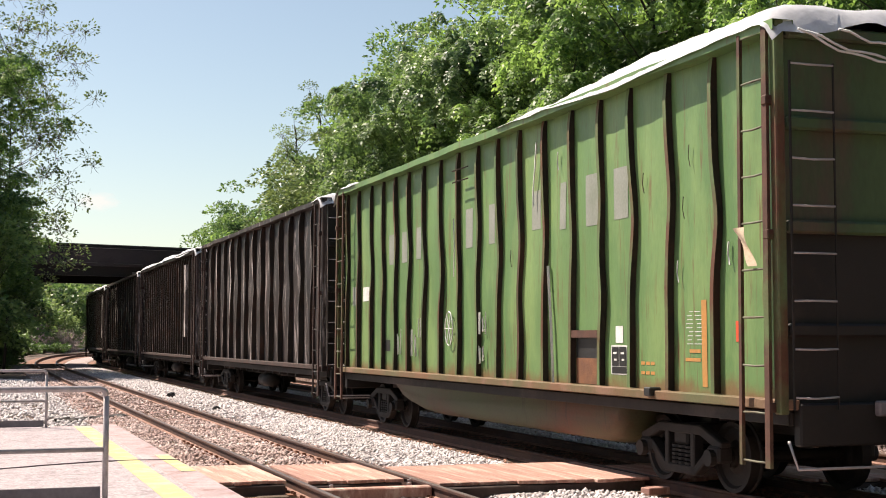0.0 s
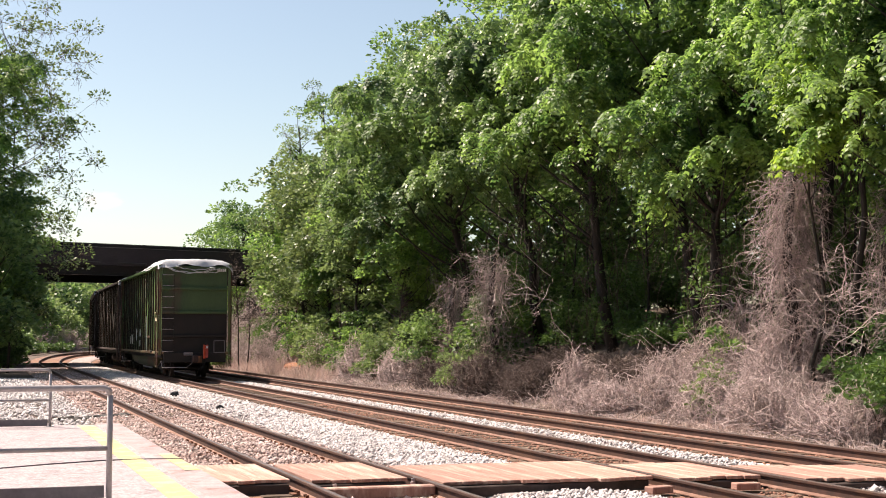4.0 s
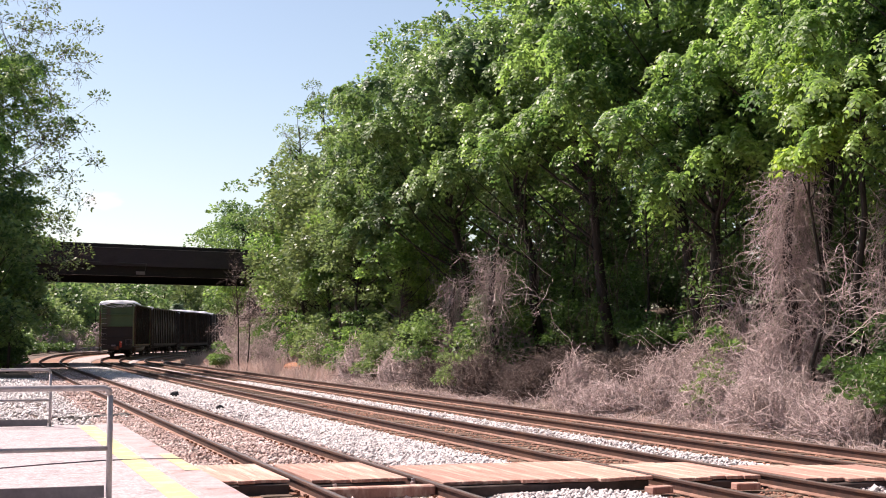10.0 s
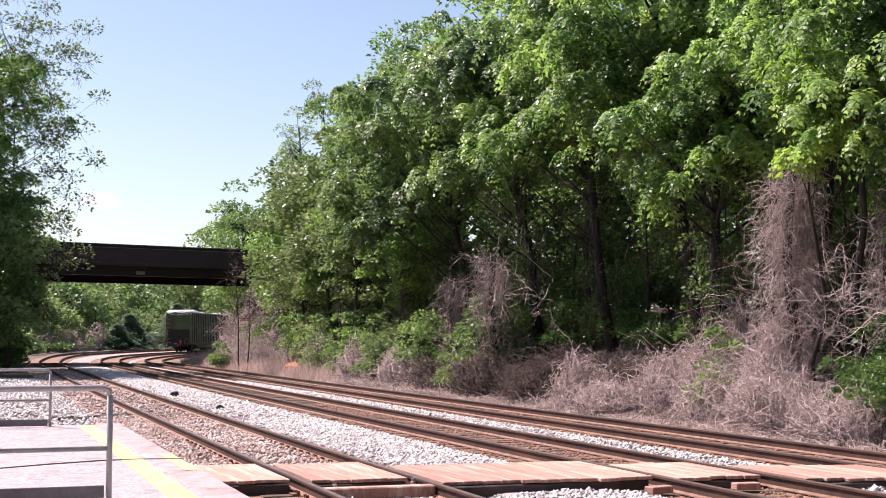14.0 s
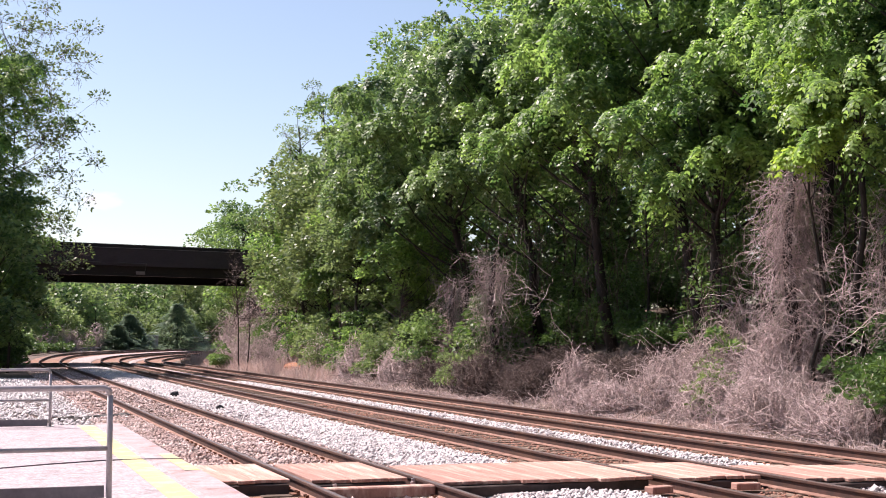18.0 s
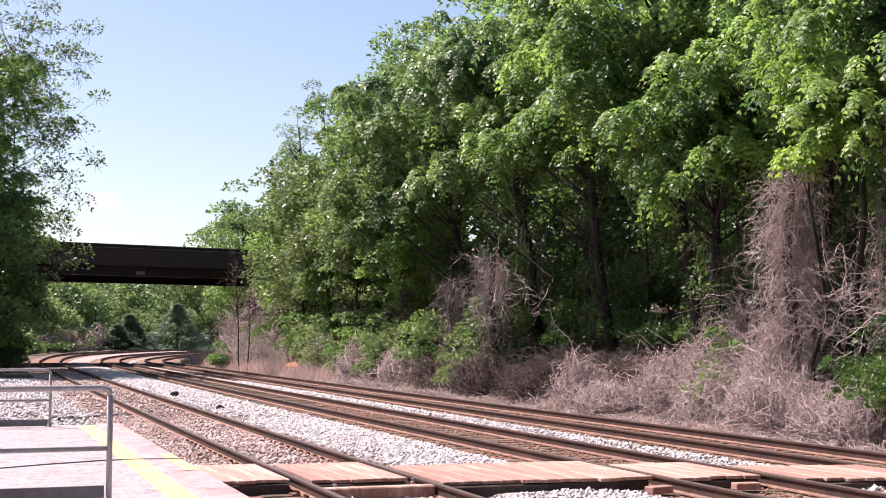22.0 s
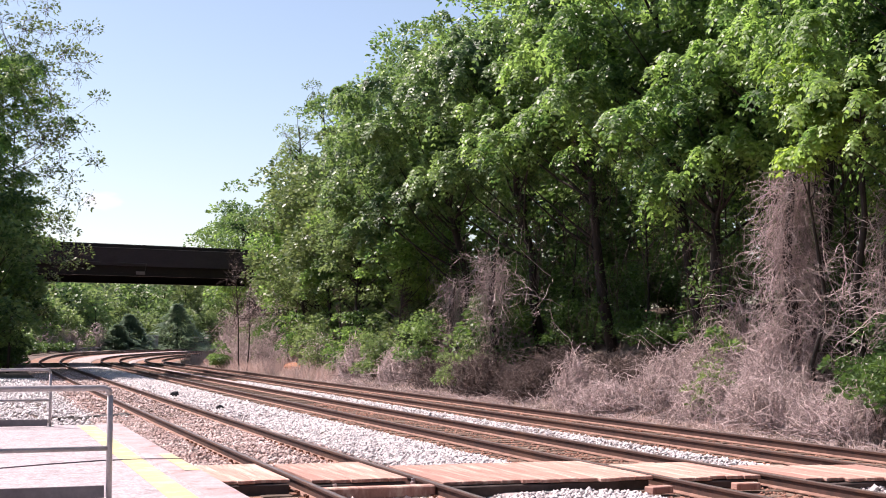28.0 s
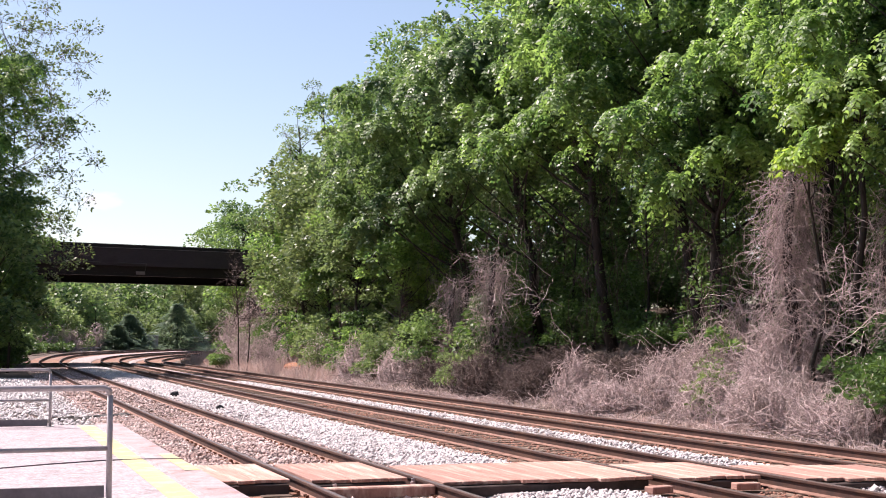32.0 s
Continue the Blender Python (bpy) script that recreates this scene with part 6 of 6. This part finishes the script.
    for i, (x, y, w) in enumerate(((2.0, 90, 1.3), (0.2, 86, 1.6), (2.3, 97, 1.2), (2.6, 104, 1.4), (1.6, 111, 1.8))):
        shrub("dark green brush in the shade by the bridge", x, y, w, 2.0, 2.6, 1640 + i, M_LEAF_DEEP if i < 4 else M_LEAF, "leaf", 0.2, 24, 110, 0.7)
    # trees added inside the bend, mostly out of view, to darken the train
    for i, (x, y) in enumerate(((33, 128), (37, 137), (36, 148), (42, 156))):
        tree("far_tree", "tall broadleaf tree added inside the bend to block skylight", x, y, 19, 4.6, 8.5, 760 + i, M_LEAF, "leaf", 0.32, 70, 130, 0.24, cr=1.4, group="far trees")
    # a closer row of added trees that keeps skylight off the cars
    for i in range(8):
        x, y, _ = station(21.5 + R.uniform(-0.8, 1.2), 128 + i * 8.5)
        tree("far_tree", "mostly hidden broadleaf tree added inside the bend to block skylight", x, y, R.uniform(13, 16), 4.2, 6.4, 780 + i, M_LEAF, "leaf", 0.34, 60, 100, 0.22, cr=1.4, group="far trees")
    # thicket on the outer side of the bend and woods behind the bridge
    for i in range(22):
        s, o = 106 + i * 6.5, -4.0 - R.uniform(0, 3.0)
        x, y, _ = station(o, s)
        h = R.uniform(6.0, 8.5)
        tree("bend_tree", "bushy light green tree on the outer side of the bend", x, y, h, 3.2, h * 0.5, 650 + i, R.choice([M_LEAF_FAR, M_LEAF_FAR, M_LEAF]), "leaf", 0.40, 50, 56, 0.12, cr=1.1, crown_z=h * 0.46, group="bend trees")
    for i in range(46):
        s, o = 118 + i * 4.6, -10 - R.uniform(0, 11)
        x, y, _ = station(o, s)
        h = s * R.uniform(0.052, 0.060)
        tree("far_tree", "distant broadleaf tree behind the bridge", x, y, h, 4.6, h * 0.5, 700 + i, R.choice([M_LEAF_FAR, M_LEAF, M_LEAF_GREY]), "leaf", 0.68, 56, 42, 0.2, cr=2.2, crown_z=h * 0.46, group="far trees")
    for i, s in enumerate((120, 127, 134, 141, 148, 154, 164, 176, 188)):
        x, y, _ = station(-2.2, s)
        shrub("bushy light green shrub on the outer side of the bend", x, y, 1.8, 2.4, 3.2, 1600 + i, R.choice([M_LEAF_FAR, M_LEAF]), "leaf", 0.3, 24, 80, 0.8)
    for i, s in enumerate(range(112, 166, 6)):
        x, y, _ = station(1.0 + R.uniform(-0.5, 0.4), s)
        shrub("low dark green brush beside the ballast in the bend", x, y, 1.2, 2.6, 0.8, 1660 + i, M_LEAF_DEEP, "leaf", 0.2, 20, 90, 0.5)
    for i, s in enumerate((158, 170, 182)):
        x, y, _ = station(-1.6 - 0.1 * i, s)
        mound("grey-brown dead brush on the outer side of the bend", x, y, 1.9, 2.4, 3.2 + 0.3 * (i % 3), 130 + i, n=200, r=0.026)
    # the bank's skirt
    fringe("dry_grass", "dry pinkish grass on the bank's foot", 14.9, 18.5, 17, 60, 22000, 0.2, M_STRAW, 21)
    fringe("dry_grass", "dry pinkish grass on the bank's foot", 14.9, 18.8, 60, 112, 26000, 0.75, M_STRAW, 22)
    litter("fallen_sticks", "bleached sticks and twigs on the bank's foot", 14.6, 17.4, 17, 60, 3600, 23)
    dead = [(16.1, 21.9, 0.6, 0.9, 0.9), (16.0, 22.8, 0.5, 0.7, 0.6), (16.4, 23.4, 0.7, 0.8, 0.7), (16.2, 24.6, 0.8, 1.0, 1.0), (16.6, 25.8, 1.0, 1.1, 1.3), (17.4, 26.6, 1.0, 1.0, 1.9), (16.3, 27.5, 0.9, 1.1, 1.2), (17.5, 28.6, 1.1, 1.2, 2.5), (16.6, 29.6, 1.0, 1.2, 1.5), (17.1, 31.0, 1.0, 1.0, 1.1), (16.0, 31.8, 0.7, 1.0, 0.6), (16.2, 34.6, 0.75, 0.8, 1.5), (15.9, 33.0, 0.6, 0.9, 0.5), (16.4, 38.5, 0.9, 1.6, 1.2), (16.3, 43, 0.9, 1.8, 1.5), (16.6, 48, 0.9, 1.8, 1.3), (16.8, 53, 1.0, 2.0, 1.4), (17.0, 60, 1.0, 2.4, 1.7), (17.2, 67, 1.1, 2.6, 1.9), (17.4, 74, 1.2, 3.0, 2.2), (17.2, 81, 1.2, 3.0, 2.3), (17.2, 88, 1.2, 3.0, 2.5), (17.8, 95, 1.3, 2.6, 3.8), (18.6, 92, 1.2, 2.4, 4.8), (19.2, 98, 1.2, 2.0, 3.4)]
    for i, (x, y, w, d, h) in enumerate(dead):
        # heaps from y 36 to 50 are coloured dark for the shade there
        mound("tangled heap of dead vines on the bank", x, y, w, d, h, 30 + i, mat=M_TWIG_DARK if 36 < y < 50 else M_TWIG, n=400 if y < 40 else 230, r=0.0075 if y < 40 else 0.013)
    vine_column("dead trunk wrapped in hanging bleached vines", 17.6, 26.4, 0.6, 0.7, 5.3, 61, 900)
    vine_column("dead trunk wrapped in hanging bleached vines", 18.6, 24.2, 0.35, 0.4, 4.4, 62, 280)
    vine_column("dead trunk wrapped in hanging brown vines", 18.0, 46.0, 0.5, 1.0, 4.4, 63, 420)
    vine_column("dead trunk wrapped in hanging brown vines", 18.6, 52, 0.45, 0.8, 3.6, 64, 260)
    boughs("bare bleached boughs reaching out of the thicket", 17.6, 24.2, gz(17.6, 24.2) + 1.2, 1.8, 15, 71)
    boughs("bare bleached boughs reaching out of the thicket", 17.4, 22.4, gz(17.4, 22.4) + 1.4, 1.8, 18, 72)
    boughs("bare bleached boughs reaching out of the thicket", 17.6, 41.5, gz(17.6, 41.5) + 2.0, 2.6, 16, 73)
    boughs("bare bleached boughs reaching out of the thicket", 17.4, 78, gz(17.4, 78) + 2.6, 4.0, 18, 74)
    for i, (x, y, h, l) in enumerate(((15.6, 82.0, 7.4, -0.05), (15.6, 79.6, 5.0, 0.03), (17.5, 29.3, 3.6, 0.0), (17.5, 56, 4.0, 0.05), (17.2, 64, 4.4, -0.05))):
        bare_tree("thin bare sapling standing on the bank's foot", x, y, h, 80 + i, l, twigs=44 if i == 0 else 24)
    # living shrubs
    shrub("dark glossy green shrub on the bank", 16.6, 22.7, 0.7, 0.9, 1.3, 91, M_LEAF_DEEP, "leaf", 0.11, 26, 90, 0.34)
    shrub("dark glossy green shrub on the bank", 16.5, 21.3, 0.8, 0.9, 1.6, 92, M_LEAF_DEEP, "leaf", 0.11, 28, 90, 0.36)
    shrub("dark glossy green shrub on the bank", 17.9, 23.0, 0.8, 1.0, 2.6, 99, M_LEAF_DEEP, "leaf", 0.12, 26, 200, 0.5)
    shrub("fresh green shrub among the dead vines", 16.9, 28.2, 0.4, 0.5, 2.5, 93, M_LEAF_SUN, "leaf", 0.11, 12, 150, 0.32)
    shrub("pale green shrub among the dead vines", 16.1, 27.4, 0.6, 0.8, 1.3, 94, M_LEAF_FAR, "leaf", 0.08, 20, 90, 0.28)
    shrub("pale green shrub on the bank's foot", 16.4, 45.5, 0.8, 1.6, 1.7, 95, M_LEAF_FAR, "leaf", 0.11, 24, 90, 0.42)
    shrub("fresh green shrub on the bank's foot", 17.2, 52, 0.9, 1.8, 2.6, 96, M_LEAF, "leaf", 0.14, 24, 110, 0.5)
    shrub("grey-green shrub on the bank's foot", 16.7, 66, 0.9, 2.0, 2.0, 97, M_LEAF_GREY, "leaf", 0.14, 22, 110, 0.5)
    for i, (x, y, w, h) in enumerate(((16.9, 57, 1.0, 2.4), (17.0, 61.5, 1.1, 3.0), (17.1, 68.5, 1.2, 3.2), (17.3, 73.5, 1.1, 3.0))):
        shrub("bushy sunlit green shrub on the bank's foot", x, y, w, 2.0, h, 1700 + i, M_LEAF_SUN if i % 2 else M_LEAF_FAR, "leaf", 0.15, 26, 120, 0.55)
    shrub("small round green bush beside the far track", 15.3, 87.5, 0.7, 0.9, 1.3, 98, M_LEAF, "leaf", 0.14, 16, 170, 0.45)
    for i, (x, y) in enumerate(((18.3, 47), (18.5, 58), (18.2, 62), (18.2, 70), (18.4, 74), (18.2, 83), (18.6, 91), (19.5, 99))):
        shrub("leafy green shrub beneath the bank trees", x, y, 1.3, 2.2, R.uniform(2.4, 4.0), 860 + i, R.choice([M_LEAF, M_LEAF_GREY, M_LEAF_DEEP]), "leaf", 0.17, 26, 170, 0.75)


woods()


def conifer(x, y, h, seed):
    rng = np.random.default_rng(seed)
    t = thing("conifer", "dark green conifer beyond the bend", "tree", "conifers", at=(x, y, gz(x, y)))
    n = 6500
    f = rng.uniform(0.0, 1, n) ** 1.5
    a = rng.uniform(0, 6.28, n)
    r = (1 - f) * h * 0.92 * rng.uniform(0.3, 1, n) ** 0.4 * (0.85 + 0.15 * np.sin(f * 26 + 2 * np.sin(a * 3))) * (0.9 + 0.2 * np.sin(a * 5 + f * 9))
    P = np.stack([np.cos(a) * r, np.sin(a) * r, f * h], 1)
    D = unit(np.stack([np.cos(a), np.sin(a), np.full(n, -0.25)], 1) + rng.normal(0, 0.2, (n, 3)))
    U = unit(np.cross(D, np.array([0, 0, 1.0])))
    from_arrays("crown", *leaf_quads(P, D, U, rng.uniform(0.35, 0.95, n), rng.uniform(0.12, 0.28, n)), M_LEAF_DARK, t)
    bm = bmesh.new()
    tube(bm, [(0, 0, -0.2), (0, 0, h)], [0.2, 0.03], 7)
    part("trunk", bm, M_BARK, t)


conifer(28.4, 197, 6.7, 1)
conifer(20.6, 187, 4.8, 2)
conifer(18.4, 181, 3.4, 3)


def far_details():
    bm = bmesh.new()
    box(bm, -0.7, 0.7, -0.5, 0.5, 0, 1.9, 0.03)
    t = tagged(finish("equipment_cabinet", bm, M_CABINET), "grey-green trackside equipment cabinet", "cabinet")
    bm = bmesh.new()
    box(bm, -0.8, 0.8, -0.6, 0.6, 1.904, 2.0, 0.02)
    part("lid", bm, M_CABINET, t)
    bm = bmesh.new()
    box(bm, -0.62, 0.62, -0.52, -0.503, 0.1, 1.8, 0.005)
    part("door", bm, M_CABINET, t)
    t.matrix_basis = Matrix.Translation((24.3, 192, gz(24.3, 192)))
    bm = bmesh.new()
    box(bm, -0.55, 0.55, -0.02, 0.02, 0.9, 1.25, 0.005)
    s = tagged(finish("small_sign", bm, M_STENCIL), "small white sign board beside the bend", "sign")
    bm = bmesh.new()
    cyl(bm, (0, 0.05, 0), (0, 0.05, 1.2), 0.04, 8)
    part("post", bm, M_GALV, s)
    x, y, _ = station(-1.2, 140)
    s.matrix_basis = Matrix.Translation((x, y, gz(x, y)))


M_CABINET = surf("grey_green_cabinet_paint", (0.22, 0.27, 0.26), (0.17, 0.21, 0.20), 2, 0.6, 0.1, 20)
far_details()


def clay():
    bm = bmesh.new()
    bmesh.ops.create_icosphere(bm, subdivisions=4, radius=1.0)
    for v in bm.verts:
        v.co *= 1 + 0.25 * noise.noise(v.co * 2.5)
        v.co = Vector((v.co.x * 0.5, v.co.y * 1.6, max(v.co.z, -0.3) * 0.3))
    c = finish("clay_mound", bm, M_CLAY, smooth=True)
    c.matrix_basis = pose(16.6, 71.5, gz(16.6, 71.5) + 0.25)
    tagged(c, "small heap of orange clay on the bank", "soil")
    rnd = random.Random(6)
    # short row of flattened dark lumps past the platform's end
    for k in range(7):
        bm = bmesh.new()
        bmesh.ops.create_icosphere(bm, subdivisions=2, radius=rnd.uniform(0.14, 0.26))
        for v in bm.verts:
            v.co *= 1 + 0.5 * noise.noise(v.co * 7 + Vector((k, 0, 0)))
            v.co.z *= 0.3
        b = tagged(finish("dark_rubble", bm, M_TRUCK), "flat dark lump past the platform's end", "debris", "dark rubble")
        b.matrix_basis = pose(2.35 + k * 0.24, 34.6 + 0.2 * k + rnd.uniform(-0.3, 0.3), -0.17)


def guard_fence():
    t = thing("guard_fence", "low grey metal guard fence along the outer side of the bend", "fence")
    for s in range(168, 216, 3):
        x, y, h = station(-0.4, s)
        z = gz(x, y)
        bm = bmesh.new()
        box(bm, -0.05, 0.05, -0.05, 0.05, -0.1, 1.0, 0.01, Matrix.Translation((x, y, z)))
        part("post", bm, M_KICK, t)
        x1, y1, _ = station(-0.4, s + 3)
        for k, zz in enumerate((0.45, 0.8)):
            bm = bmesh.new()
            tube(bm, [(x, y, z + zz), (x1, y1, gz(x1, y1) + zz)], 0.07 if k else 0.05, 6)
            part("rail", bm, M_FENCE, t)


M_FENCE = surf("dull_blue_grey_steel", (0.20, 0.20, 0.23), (0.13, 0.13, 0.15), 3, 0.6, 0.1, 20)
guard_fence()


def cloud():
    """One small far cloud low in the sky."""
    m = bpy.data.materials.new("thin_white_cloud")
    m.use_nodes = True
    n, l = m.node_tree.nodes, m.node_tree.links
    n.remove(n["Principled BSDF"])
    tc = n.new("ShaderNodeTexCoord").outputs["Object"]
    mp = n.new("ShaderNodeMapping")
    mp.inputs["Scale"].default_value = (1 / 52.0, 1 / 21.0, 1)
    l.new(tc, mp.inputs[0])
    ln = n.new("ShaderNodeVectorMath")
    ln.operation = "LENGTH"
    l.new(mp.outputs[0], ln.inputs[0])
    nz = n.new("ShaderNodeTexNoise")
    nz.inputs["Scale"].default_value, nz.inputs["Detail"].default_value = 2.2, 5
    l.new(mp.outputs[0], nz.inputs["Vector"])
    ad = n.new("ShaderNodeMath")
    ad.operation = "MULTIPLY_ADD"
    ad.inputs[1].default_value = 0.9
    l.new(nz.outputs[0], ad.inputs[0])
    l.new(ln.outputs["Value"], ad.inputs[2])
    r = n.new("ShaderNodeMapRange")
    r.inputs[1].default_value, r.inputs[2].default_value, r.inputs[3].default_value, r.inputs[4].default_value = 0.6, 1.3, 0.85, 0.0
    l.new(ad.outputs[0], r.inputs[0])
    em, tr, mx = n.new("ShaderNodeEmission"), n.new("ShaderNodeBsdfTransparent"), n.new("ShaderNodeMixShader")
    em.inputs[0].default_value, em.inputs[1].default_value = (1, 0.99, 0.98, 1), 0.55
    l.new(r.outputs[0], mx.inputs[0])
    l.new(tr.outputs[0], mx.inputs[1])
    l.new(em.outputs[0], mx.inputs[2])
    l.new(mx.outputs[0], n["Material Output"].inputs[0])
    bm = bmesh.new()
    for a, b in ((-70, -32), (70, -32), (70, 32), (-70, 32)):
        bm.verts.new((a, b, 0))
    bm.faces.new(bm.verts)
    c = tagged(finish("backdrop_cloud", bm, m), "small soft white cloud low in the sky", "cloud", kind="structure")
    c.matrix_basis = look((2500 * math.sin(radians(5.0)), 2500 * math.cos(radians(5.0)), 248), (0, 0, 2))


cloud()

M_CLAY = surf("orange_clay", (0.42, 0.17, 0.08), (0.30, 0.12, 0.06), 2, 0.95, 0.6, 12, coord="World")
clay()


def sway():
    """The crowns stir a little in the wind."""
    rnd = random.Random(3)
    for ob in list(scene.objects):
        if ob.name.startswith("crown") and ob.parent and ob.parent.get("group") in ("platform trees", "bank trees") and ob.parent.location.y < 70:
            a, b, p = rnd.uniform(0.10, 0.2), rnd.uniform(0.10, 0.2), rnd.uniform(0, 6)
            walk(ob, [(k * 0.8, pose(0, 0, 0, a * math.sin(k * 1.9 + p), b * math.sin(k * 1.37 + 2 * p), 0)) for k in range(41)])


motions()
